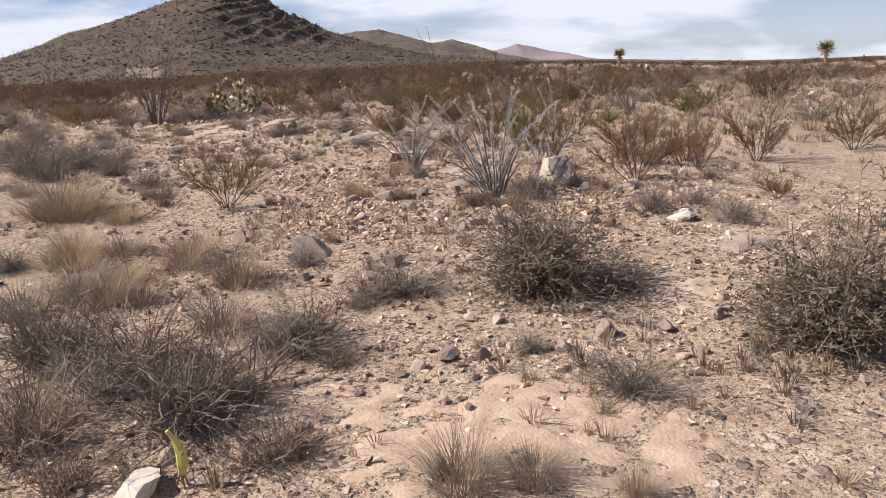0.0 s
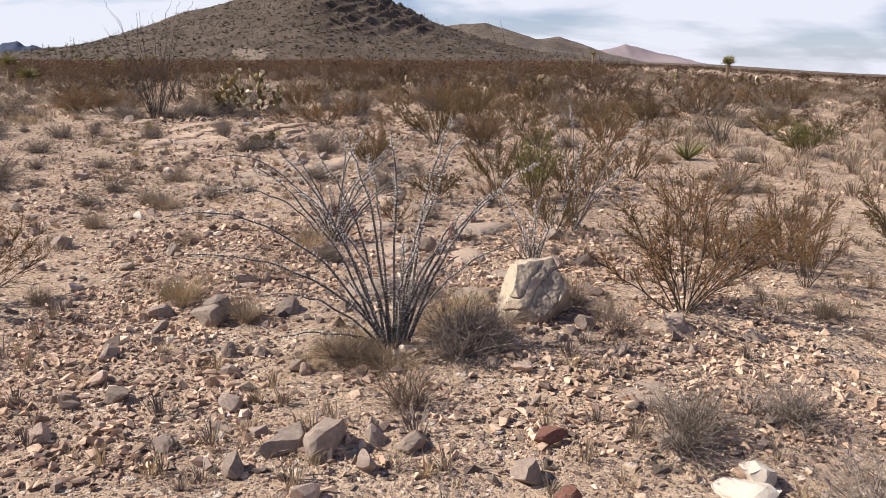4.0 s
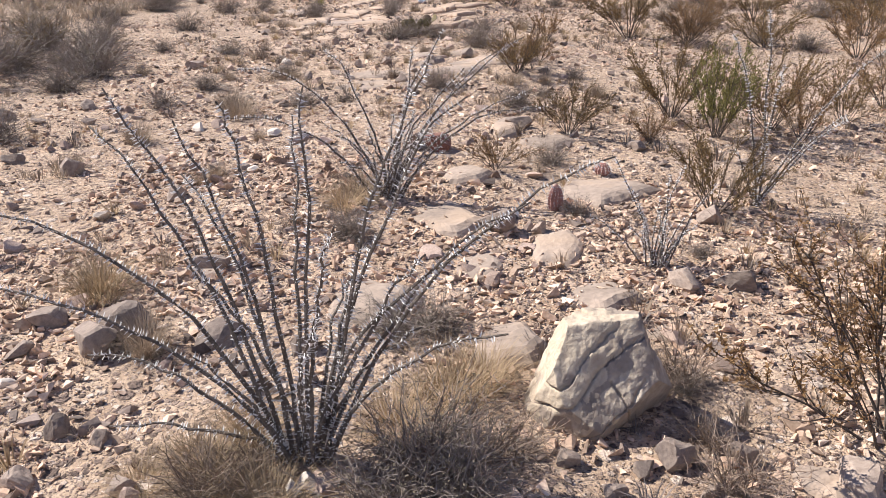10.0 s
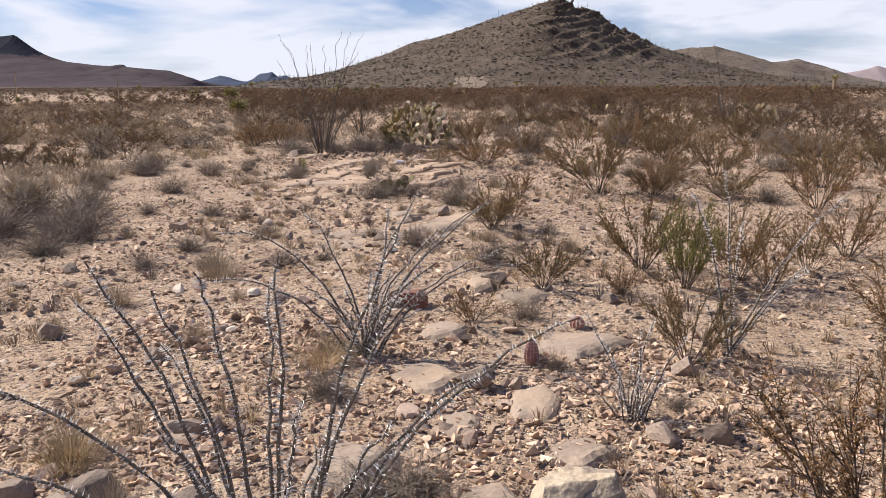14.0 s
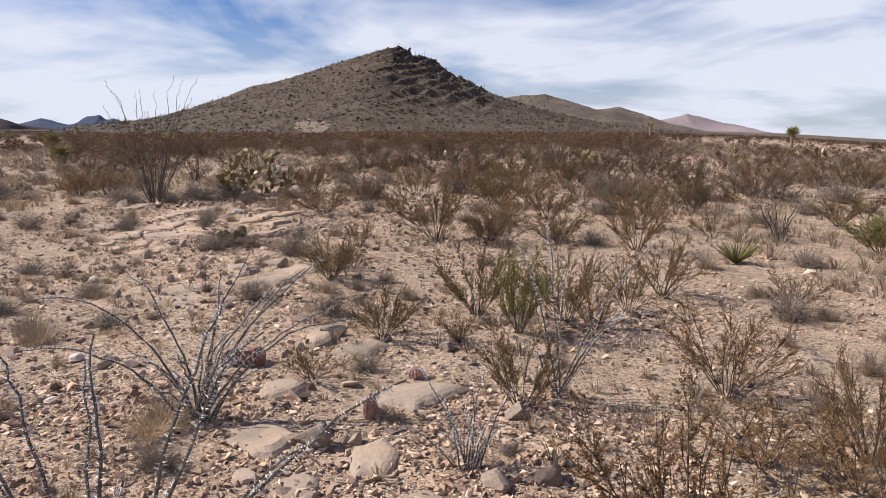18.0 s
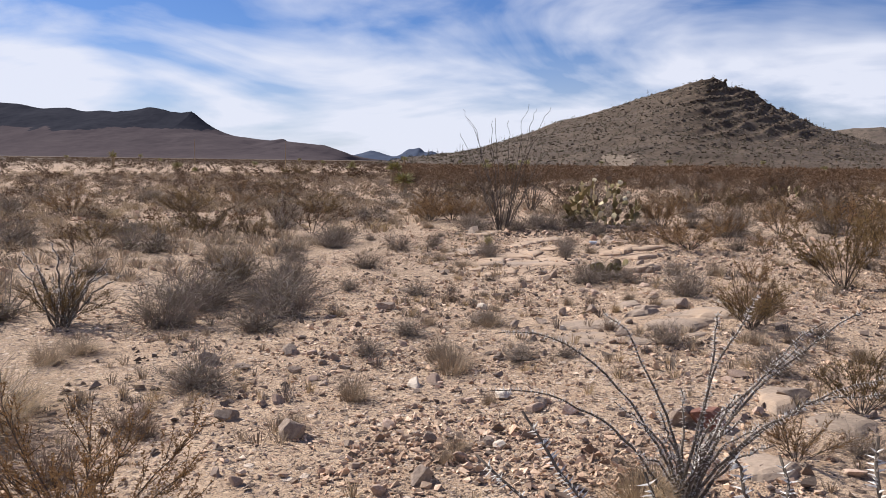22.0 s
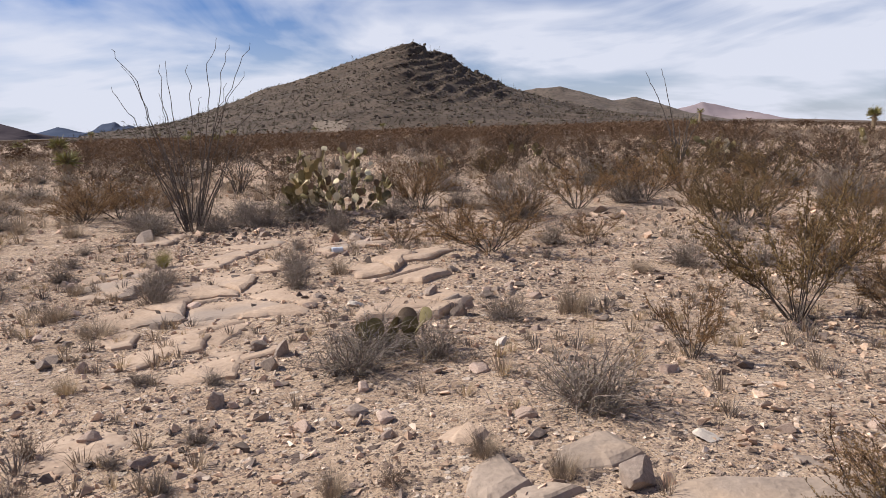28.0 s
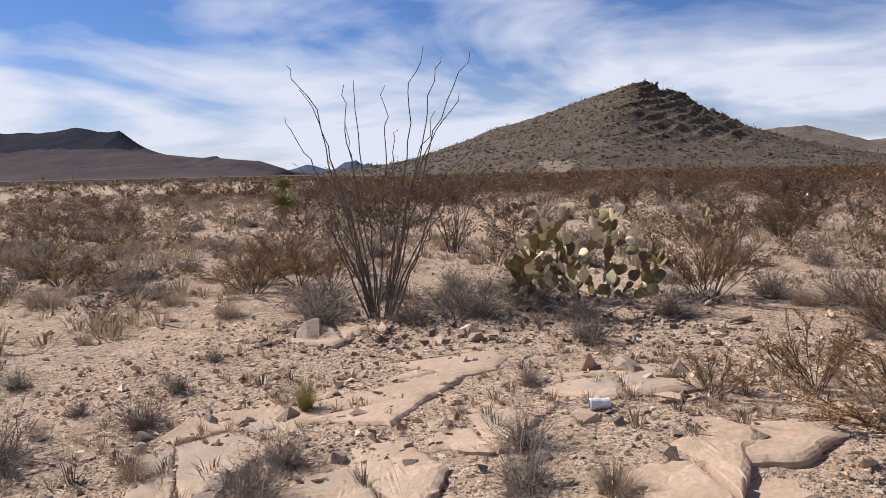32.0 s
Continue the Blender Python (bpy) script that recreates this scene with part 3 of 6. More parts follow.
def creosote(seed, leaf_mat, leaves=1500, stems=11, spread=0.62, leafsize=0.030, name="creosote_bush", label="", bare=0.3):
    """About 1 m high and 1 m wide: dark stems fan out of one root and carry small leaves on their twigs."""
    rng = random.Random(seed)
    bush = tagged(new(name), label, "bush")
    lv, lf = [], []
    tips = []
    for s in range(stems):
        verts, faces = [], []
        turn, lean = 2 * math.pi * (s + rng.uniform(-0.35, 0.35)) / stems, rng.uniform(0.3, 1.15) * spread
        way = Vector((math.cos(turn) * lean, math.sin(turn) * lean, 1))
        root = Vector((math.cos(turn), math.sin(turn), 0)) * rng.uniform(0.0, 0.06) + Vector((0, 0, -0.03))
        long = rng.uniform(0.62, 0.95) * (1.05 - 0.18 * lean)
        line = limb(rng, root, way, long, 0.17, 6)
        tube(verts, faces, line, [0.0066 - 0.0007 * k for k in range(7)], 5)
        for k in range(2, 7):
            for _ in range(3):
                out = (line[k] - line[k - 1]).normalized() * 0.8 + Vector((math.cos(turn), math.sin(turn), 0)) * 0.25 + spin(rng) * 0.55
                twig = limb(rng, line[k], out, rng.uniform(0.14, 0.34), 0.2, 3, 0.12)
                ribbon(verts, faces, twig, 0.0032, rng)
                tips.append(twig)
                sprig = limb(rng, twig[1], twig[2] - twig[1] + spin(rng) * 0.06, rng.uniform(0.08, 0.2), 0.2, 2, 0.1)
                ribbon(verts, faces, sprig, 0.0024, rng)
                tips.append(sprig)
        part("stem", (verts, faces), MAT_STEM, bush)
    for _ in range(leaves):
        twig = rng.choice(tips)
        k = rng.randrange(len(twig) - 1)
        at = twig[k].lerp(twig[k + 1], rng.random())
        if at.z < bare * rng.uniform(0.6, 1.2):
            continue
        way = spin(rng)
        leaf(lv, lf, at, (way + Vector((0, 0, 0.5))).normalized(), spin(rng), leafsize * rng.uniform(0.6, 1.3), leafsize * rng.uniform(0.35, 0.6))
    part("foliage", (lv, lf), leaf_mat, bush)
    return bush


def shrub(seed, twig_mat, leaf_mat, twigs=260, leaves=700, name="dry_shrub", label="", leafsize=0.016, fine=0.0024, flat=0.6, side_twigs=5):
    """A low uneven mound of fine tangled twigs, about 1 m wide and flat metres high."""
    rng = random.Random(seed)
    bush = tagged(new(name), label, "shrub")
    lv, lf = [], []
    clumps = 6
    for c in range(clumps):
        verts, faces = [], []
        turn, out = 2 * math.pi * (c + rng.random()) / clumps, rng.uniform(0.05, 0.24)
        middle = Vector((math.cos(turn) * out, math.sin(turn) * out, 0))
        tall, wide = rng.uniform(0.6, 1.0) * flat, rng.uniform(0.2, 0.34)
        for _ in range(twigs // clumps):
            end = spin(rng)
            end = Vector((end.x * wide, end.y * wide, abs(end.z) * tall)) * rng.uniform(0.55, 1.08) + middle
            root = middle * 0.4 + Vector((rng.uniform(-0.05, 0.05), rng.uniform(-0.05, 0.05), 0))
            line, off = [], Vector((0, 0, 0))
            for k in range(5):
                u = k / 4
                line.append(root.lerp(end, u) + Vector((0, 0, 0.10 * tall * math.sin(u * 3.1))) + off)
                off = off * 0.8 + spin(rng) * 0.022
            ribbon(verts, faces, line, fine * 1.3, rng)
            for _ in range(side_twigs):
                k = rng.randrange(1, 5)
                way = (line[k] - line[k - 1]).normalized() * 0.5 + spin(rng) + Vector((0, 0, 0.35))
                side = limb(rng, line[k].lerp(line[k - 1], rng.random()), way, rng.uniform(0.04, 0.12), 0.5, 2)
                ribbon(verts, faces, side, fine * 0.8, rng)
                if leaves:
                    for _ in range(leaves // (twigs * side_twigs) + (rng.random() < 0.4)):
                        leaf(lv, lf, side[rng.randrange(3)] + spin(rng) * 0.008, spin(rng), spin(rng), leafsize * rng.uniform(0.5, 1.3), leafsize * 0.5)
        part("branch", (verts, faces), twig_mat, bush)
    if lv:
        part("foliage", (lv, lf), leaf_mat, bush)
    return bush


def tuft(seed, mat, blades=150, name="grass_tuft", label="", tall=0.5, curl=0.5):
    """A bunch of thin dry blades, about 1 m wide at scale 1."""
    rng = random.Random(seed)
    clump = tagged(new(name), label, "grass")
    for c in range(3):
        verts, faces = [], []
        for _ in range(blades // 3):
            turn = rng.uniform(0, 2 * math.pi)
            out = Vector((math.cos(turn), math.sin(turn), 0))
            base = out * rng.random() ** 0.5 * 0.24 + Vector((0, 0, -0.01))
            side = Vector((-out.y, out.x, 0)) * rng.uniform(0.0022, 0.0042)
            lean, long = rng.uniform(0.2, 1.15), tall * rng.uniform(0.5, 1.15)
            at, k0 = base, len(verts)
            way = (out * lean + Vector((0, 0, 1)) + spin(rng) * 0.4).normalized()
            for k in range(4):
                thin = 1 - k / 3.4
                verts.extend((at + side * thin, at - side * thin))
                at = at + way * long / 3
                way = (way + out * curl * 0.25 - Vector((0, 0, curl * 0.25)) + spin(rng) * 0.12).normalized()
            for k in range(3):
                faces.append((k0 + 2 * k, k0 + 2 * k + 1, k0 + 2 * k + 3, k0 + 2 * k + 2))
        part("tussock", (verts, faces), mat, clump)
    return clump


class Stock:
    """Keeps a few grown plants of a kind: the first use sets the plant itself, later ones set copies."""

    def __init__(self, makers):
        self.makers, self.grown, self.used = makers, {}, 0

    def place(self, x, y, wide, tall, rng):
        k = self.used % len(self.makers)
        self.used += 1
        first = k not in self.grown
        if first:
            plant = self.makers[k]()
            reach = np.array([v.co for child in plant.children for v in child.data.vertices])
            self.grown[k] = (plant, np.percentile(reach[:, :2], 99.3) - np.percentile(reach[:, :2], 0.7), np.percentile(reach[:, 2], 99.5))
        plant, full, high = self.grown[k]
        ob = plant if first else copy_thing(plant, Matrix.Identity(4))
        ob.matrix_basis = Matrix.LocRotScale((x, y, ground_z(x, y)), Euler((rng.uniform(-0.06, 0.06), rng.uniform(-0.06, 0.06), rng.uniform(0, 6.28))),
                                             Vector((wide / full, wide / full, tall / high)))
        return ob


CREOSOTE = Stock([lambda s=s: creosote(s, MAT_CREOSOTE, 13000, 12 + s % 4, spread=0.95, leafsize=0.022, bare=0.25, label="creosote bush with dark stems and sparse olive-brown leaves") for s in range(11, 16)])
RUSTY = Stock([lambda s=s: creosote(s, MAT_RUST_LEAF, 12000, 12 + s % 4, spread=1.0, leafsize=0.020, bare=0.28, label="thin creosote bush with rusty brown leaves") for s in range(21, 25)])
BRUSH_LIGHT = Stock([lambda s=s: creosote(s, MAT_BRUSH, 800, 5, spread=0.9, leafsize=0.045, name="brush_bush", label="dark brown creosote bush on the plain", bare=0.12) for s in range(111, 116)])
GREY_LIGHT = Stock([lambda s=s: shrub(s, MAT_GREY_TWIG, MAT_OLIVE_LEAF, 96, 500, "plain_shrub", "pale grey shrub on the plain", 0.034, 0.0045, side_twigs=2) for s in range(121, 125)])
GREENISH = Stock([lambda s=s: creosote(s, MAT_GREEN_LEAF, 8000, 18, spread=0.6, leafsize=0.032, name="green_bush", label="upright bush with fine yellow-green stems", bare=0.12) for s in range(31, 33)])
OLIVE = Stock([lambda s=s: shrub(s, MAT_BROWN_TWIG, MAT_OLIVE_LEAF, 420, 9500, "leafy_shrub", "dense shrub with small grey-olive leaves", 0.019, 0.0017) for s in range(41, 43)])
GREY = Stock([lambda s=s: shrub(s, MAT_GREY_TWIG, MAT_OLIVE_LEAF, 204, 1000, fine=0.0019, side_twigs=4, label="low grey shrub of tangled dry twigs") for s in range(51, 57)])
BROWN = Stock([lambda s=s: shrub(s, MAT_BROWN_TWIG, MAT_RUST_LEAF, 110, 300, "twiggy_shrub", "sparse brown shrub of thin bare twigs", 0.014) for s in range(61, 64)])
STRAW = Stock([lambda s=s: tuft(s, MAT_STRAW, 420, label="tuft of straw-coloured dry grass", tall=0.5, curl=0.9) for s in range(71, 74)])
DULL = Stock([lambda s=s: tuft(s, MAT_DULL_GRASS, 480, label="tuft of weathered greyish grass", tall=0.42, curl=1.0) for s in range(81, 85)])
NEEDLE = Stock([lambda: tuft(91, MAT_GREEN_LEAF, 1200, "green_tuft", "small bright green needle-leaved tuft", 0.8, 0.15)])

# x, y, width and height of the plants, in metres
CREOSOTE_A = [(3.35, 3.57, 0.87, 0.74), (5.2, 4.01, 1.03, 0.72), (0.78, 4.56, 0.64, 0.51), (-0.09, 5.96, 0.52, 0.39), (-6.9, 6.61, 0.76, 0.59), (1.44, 6.61, 0.72, 0.72), (0.71, 6.77, 0.74, 0.64), (2.09, 7.01, 0.56, 0.51), (-0.67, 7.82, 0.59, 0.39), (-6.69, 9.14, 0.83, 0.42), (2.19, 11.04, 0.95, 0.59), (0.48, 11.12, 1.08, 0.94), (-11.37, 11.91, 1.07, 0.5), (3.86, 12.73, 1.2, 0.83), (7.43, 13.25, 1.06, 0.59), (-11.25, 13.59, 0.75, 0.39), (-10.46, 13.7, 0.95, 0.59), (-9.37, 13.85, 0.84, 0.49), (2.53, 13.95, 0.98, 0.71), (5.62, 15.29, 0.96, 0.78), (1.93, 15.67, 0.93, 0.64), (5.92, 16.04, 0.67, 0.62)]
CREOSOTE_B = [(1.81, 16.06, 1.38, 0.68), (-13.96, 17.8, 1.25, 0.72), (-10.75, 19.09, 1.41, 0.58), (1.44, 20.03, 1.09, 0.67), (2.77, 20.58, 1.75, 1.03), (4.5, 21.05, 1.63, 0.91), (-16.11, 21.21, 1.36, 0.63), (12.64, 21.43, 1.7, 0.94), (0.6, 23.18, 0.76, 0.52), (-13.04, 23.78, 1.11, 0.43), (-0.6, 23.84, 1.11, 0.66), (-18.31, 30.31, 1.65, 0.68), (-10.72, 30.65, 1.17, 0.54), (-32.21, 56.11, 2.81, 1.11)]
RUSTY_A = [(1.86, 1.13, 0.41, 0.27), (1.08, 2.5, 1.05, 0.8), (2.18, 3.01, 0.46, 0.64), (-3.32, 3.08, 0.95, 0.66), (2.26, 3.53, 0.68, 0.42), (1.92, 3.85, 0.82, 0.36), (2.52, 3.89, 0.74, 0.67), (2.13, 4.83, 0.86, 0.61), (-0.52, 5.1, 0.47, 0.26), (0.49, 5.86, 0.3, 0.26), (1.63, 6.36, 0.51, 0.51), (3.72, 7.22, 0.63, 0.42), (2.65, 7.8, 0.79, 0.62), (-0.64, 7.94, 0.52, 0.46), (-0.49, 8.38, 0.45, 0.26), (-0.53, 10.22, 0.47, 0.43), (3.2, 10.67, 1.13, 0.77), (1.19, 10.81, 0.78, 0.48), (1.26, 11.2, 0.91, 0.47), (4.72, 11.87, 0.76, 0.44), (1.47, 12.58, 0.79, 0.55), (-1.39, 13.95, 1.37, 0.52)]
RUSTY_B = [(2.02, 14.31, 0.69, 0.37), (-0.25, 14.43, 0.63, 0.36), (-2.33, 14.76, 0.63, 0.29), (-1.7, 14.98, 0.61, 0.49), (3.63, 16.15, 1.03, 0.6), (4.81, 16.38, 1.12, 0.72), (-16.64, 16.81, 1.43, 0.87), (1.82, 16.84, 0.9, 0.56), (8.19, 18.2, 1.82, 1.06), (-2.22, 18.37, 0.8, 0.65), (-7.48, 18.61, 1.18, 0.54), (-7.76, 19.31, 1.33, 0.54), (-8.34, 21.06, 1.43, 0.71), (-14.63, 21.3, 1.36, 0.55), (11.19, 21.42, 1.55, 0.78), (-1.81, 23.07, 1, 0.54), (-14.77, 23.97, 1.35, 0.6), (-19.39, 28.56, 1.59, 0.64)]
GREY_A = [(-1.53, -2.54, 0.55, 0.22), (-3.43, -2.17, 0.83, 0.48), (-1.79, -1.93, 0.29, 0.17), (-3.8, -1.66, 0.7, 0.32), (-2.98, -1.4, 0.54, 0.3), (-0.95, -1.16, 0.8, 0.24), (-4.15, -1.13, 0.82, 0.48), (-2.47, -0.82, 0.4, 0.17), (-2.17, -0.72, 0.83, 0.25), (0.78, 0.19, 0.59, 0.28), (-2.73, 0.31, 0.4, 0.21), (0.36, 0.8, 0.43, 0.25), (0.44, 0.96, 0.44, 0.24), (0.93, 1, 0.53, 0.25), (-4.99, 1.32, 0.57, 0.27), (-0.24, 1.95, 0.46, 0.26), (0.44, 2.65, 0.2, 0.12), (-0.61, 2.84, 0.49, 0.14), (-1.08, 3.75, 0.28, 0.15), (0.63, 3.87, 0.21, 0.11), (0.03, 4.31, 0.23, 0.14)]
GREY_B = [(-4.41, 5.25, 0.34, 0.14), (-0.19, 5.31, 0.37, 0.19), (1.16, 5.36, 0.24, 0.14), (4.03, 6.16, 0.29, 0.17), (-3.6, 6.45, 0.42, 0.2), (-2.37, 6.55, 0.46, 0.2), (-0.55, 6.62, 0.45, 0.24), (-2.03, 6.65, 0.24, 0.12), (3.54, 6.89, 0.6, 0.35), (-5.9, 6.89, 0.96, 0.56), (-0.34, 7.05, 0.24, 0.14), (-5.03, 7.09, 0.86, 0.32), (-3.51, 7.1, 0.46, 0.2), (-1.31, 7.13, 0.43, 0.25), (-5.99, 7.7, 0.64, 0.38), (-5.13, 7.71, 1.0, 0.48), (-2.99, 7.78, 0.47, 0.17), (-6.3, 7.83, 1.4, 0.6), (-0.11, 7.84, 0.25, 0.15), (-6.59, 8.33, 0.61, 0.26), (-3.09, 8.91, 0.17, 0.1), (-5.92, 9.09, 0.83, 0.48)]
GREY_C = [(1.01, 9.1, 0.35, 0.16), (-5.09, 9.17, 0.38, 0.21), (-4.23, 9.22, 0.5, 0.18), (-3.43, 9.26, 0.16, 0.09), (-3.09, 9.42, 0.19, 0.11), (-1.28, 9.46, 0.79, 0.34), (5.05, 9.52, 0.67, 0.28), (-6.27, 9.78, 0.69, 0.41), (-7.24, 10.02, 0.65, 0.34), (-2.45, 10.32, 0.75, 0.3), (-3.25, 10.32, 0.22, 0.1), (-3.69, 10.39, 0.22, 0.1), (-1.98, 10.5, 0.5, 0.26), (-2.34, 10.76, 0.89, 0.28), (2.69, 11.06, 0.68, 0.32), (-5.74, 11.06, 0.68, 0.32), (-1.48, 11.37, 0.47, 0.24), (2.17, 11.39, 0.61, 0.27), (-12.65, 11.42, 1.04, 0.59), (-7.14, 11.46, 0.58, 0.34), (5.63, 11.63, 0.54, 0.32), (-4.34, 12.58, 0.53, 0.31)]
GREY_D = [(-3.16, 12.8, 0.43, 0.25), (1.67, 12.98, 0.61, 0.36), (-4.49, 13, 0.49, 0.29), (1.04, 13, 0.49, 0.29), (0.36, 13.03, 0.56, 0.33), (-6.07, 13.11, 0.7, 0.38), (-3.24, 13.23, 0.45, 0.25), (6.12, 13.23, 0.82, 0.39), (-7.45, 13.34, 0.97, 0.46), (-4.52, 13.4, 0.4, 0.24), (-3.33, 13.74, 0.43, 0.25), (-7.63, 13.9, 1.2, 0.52), (-5.73, 13.92, 0.4, 0.24), (-6.28, 14, 0.23, 0.11), (-0.63, 14.46, 0.53, 0.31), (-7.23, 14.5, 0.35, 0.2), (-5.9, 14.55, 0.29, 0.16), (1.36, 14.73, 0.61, 0.32), (3.76, 14.79, 1.11, 0.48), (7.75, 14.88, 0.91, 0.33), (-3.5, 15.04, 0.28, 0.17), (-6.11, 15.39, 0.28, 0.17)]
GREY_E = [(-3.17, 16.27, 0.54, 0.32), (-0.99, 16.58, 0.28, 0.17), (-0.75, 16.92, 1.12, 0.66), (9.56, 16.96, 1.18, 0.62), (6.63, 17.67, 1.17, 0.6), (-6.28, 17.87, 0.8, 0.44), (4.66, 18, 0.96, 0.56), (5.21, 18.07, 1.1, 0.52), (-0.88, 18.08, 0.75, 0.44), (-11.13, 18.09, 1.09, 0.39), (-3.97, 18.11, 1.14, 0.48), (-8.61, 18.22, 0.73, 0.28), (1.15, 18.33, 1.04, 0.54), (-9.05, 18.36, 0.95, 0.39), (4.45, 18.41, 1.2, 0.71), (-5.61, 18.46, 0.76, 0.4), (-1.48, 18.53, 0.75, 0.44), (-4.55, 18.86, 0.42, 0.25), (-5.07, 19.29, 0.51, 0.28), (-2.48, 19.55, 0.43, 0.25), (8.39, 19.65, 1.05, 0.57), (-6.62, 20.24, 0.5, 0.3)]
GREY_F = [(-11.6, 20.59, 0.86, 0.36), (-9.69, 20.67, 0.75, 0.27), (-1.58, 20.99, 0.8, 0.46), (-0.53, 21, 0.7, 0.37), (1.28, 21.46, 1.28, 0.73), (-10.29, 22.91, 1.1, 0.42)]
OLIVE_A = [(-1.34, -0.92, 1.12, 0.62), (-0.46, -2.42, 1.0, 0.66)]
BROWN_A = [(-3, -2.55, 0.42, 0.2), (-3.83, -2.53, 0.48, 0.23), (-4.04, -2.14, 0.73, 0.42), (-3.19, -1.91, 0.69, 0.37), (-2.72, -1.68, 0.36, 0.17), (-0.69, 1.28, 0.44, 0.26), (-0.96, 1.82, 0.34, 0.2), (0.49, 2.35, 0.26, 0.15), (0.67, 2.71, 0.12, 0.07), (-4, 3.63, 0.48, 0.29), (-1.42, 3.85, 0.22, 0.13), (-4.03, 4.34, 0.32, 0.19), (-4.24, 4.38, 0.38, 0.22), (2.62, 4.55, 0.22, 0.13), (3.39, 5.38, 0.39, 0.23), (0.49, 5.95, 0.26, 0.15), (3.07, 5.95, 0.28, 0.17), (-1.83, 7.58, 0.27, 0.16), (-1.47, 7.64, 0.15, 0.09), (-2.14, 8.49, 0.22, 0.13), (-2.17, 8.8, 0.21, 0.12), (-3.68, 8.91, 0.29, 0.17)]
BROWN_B = [(-3.86, 9.41, 0.28, 0.17)]
STRAW_A = [(-4.6, 1.71, 0.73, 0.34), (-0.91, 2.09, 0.36, 0.2), (-0.25, 2.54, 0.45, 0.18), (-2.02, 3.01, 0.39, 0.18), (-1.86, 8.38, 0.17, 0.13), (-4.08, 10.29, 0.24, 0.14), (-15.83, 17.1, 1.88, 0.29)]
DULL_A = [(-1.89, -3.27, 0.23, 0.15), (-2.44, -3.03, 0.5, 0.24), (-3.56, -1.39, 0.52, 0.2), (-4.58, -0.05, 0.59, 0.29), (-4.06, -0.04, 0.75, 0.34), (-3.22, 0.09, 0.71, 0.4), (-3.61, 0.79, 0.7, 0.26), (2.1, 1.49, 0.38, 0.23), (1.93, 2.37, 0.33, 0.2), (-1.51, 2.52, 0.2, 0.11), (-2.88, 3.12, 0.24, 0.17), (-5.11, 3.86, 1.55, 0.5), (-2.25, 4.44, 0.17, 0.11), (-2.24, 4.63, 0.22, 0.11), (-3.31, 4.73, 0.23, 0.12), (-3.19, 5.32, 0.37, 0.22), (-2.29, 5.44, 0.18, 0.12), (-5.89, 5.44, 0.48, 0.26), (-5.92, 5.81, 0.55, 0.18), (-2.8, 6.21, 0.52, 0.26), (-2.99, 6.5, 0.47, 0.23), (3.89, 6.91, 0.36, 0.21)]
DULL_B = [(0.11, 7.27, 0.32, 0.16), (-0.64, 7.36, 0.25, 0.16), (-3.47, 7.53, 0.26, 0.15), (-0.37, 7.54, 0.22, 0.15), (-2.9, 7.64, 0.37, 0.16), (3.67, 7.84, 0.41, 0.18), (-4.59, 7.85, 0.3, 0.15), (-5.8, 8.22, 0.49, 0.22), (-3.05, 8.37, 0.17, 0.11), (-1.52, 8.73, 0.22, 0.13), (-2.4, 8.79, 0.19, 0.14), (5.71, 8.98, 0.27, 0.2), (-1.8, 8.99, 0.22, 0.14), (3.72, 9.43, 0.49, 0.28), (-8.44, 11.4, 0.98, 0.31), (-0.96, 11.52, 0.42, 0.25), (-4.41, 11.56, 0.49, 0.15), (1.39, 11.8, 0.44, 0.22), (-5.01, 12.22, 0.42, 0.21), (-7.83, 12.57, 0.78, 0.22), (-0.12, 12.81, 0.36, 0.15), (-9.48, 13.04, 1.02, 0.23)]
DULL_C = [(-5.24, 13.15, 0.32, 0.17), (-2.84, 13.23, 0.33, 0.18), (-6.22, 13.58, 0.2, 0.13), (-7.75, 15.89, 0.26, 0.16), (-5.62, 16.37, 0.31, 0.15), (-8.29, 16.87, 0.54, 0.18), (-7.08, 17.31, 0.55, 0.24), (-9.82, 17.71, 0.82, 0.27), (-8.15, 17.88, 0.6, 0.27), (-1.24, 18.05, 0.5, 0.22), (-10.13, 19.48, 1.05, 0.32), (-13.53, 21.24, 1.19, 0.4)]
GREENISH_A = [(0.99, 6.2, 0.56, 0.68), (6.4, 10.3, 0.95, 0.56)]
NEEDLE_A = [(-4.83, 14.34, 0.24, 0.26)]

PLANT_RNG = random.Random(5)


def set_plants(stock, rows, group):
    for x, y, wide, tall in rows:
        tagged(stock.place(x, y, wide, tall, PLANT_RNG), group=group)


set_plants(CREOSOTE, CREOSOTE_A, "creosote bushes")
set_plants(CREOSOTE, CREOSOTE_B, "creosote bushes")
set_plants(RUSTY, RUSTY_A, "rusty creosote bushes")
set_plants(RUSTY, RUSTY_B, "rusty creosote bushes")
set_plants(GREY, GREY_A, "grey shrubs")
set_plants(GREY, GREY_B, "grey shrubs")
set_plants(GREY, GREY_C, "grey shrubs")
set_plants(GREY, GREY_D, "grey shrubs")
set_plants(GREY, GREY_E, "grey shrubs")
set_plants(GREY, GREY_F, "grey shrubs")
set_plants(OLIVE, OLIVE_A, "leafy shrubs")
set_plants(BROWN, BROWN_A, "twiggy shrubs")
set_plants(BROWN, BROWN_B, "twiggy shrubs")
set_plants(STRAW, STRAW_A, "straw grass tufts")
set_plants(DULL, DULL_A, "weathered grass tufts")
set_plants(DULL, DULL_B, "weathered grass tufts")
set_plants(DULL, DULL_C, "weathered grass tufts")
set_plants(GREENISH, GREENISH_A, "green bushes")
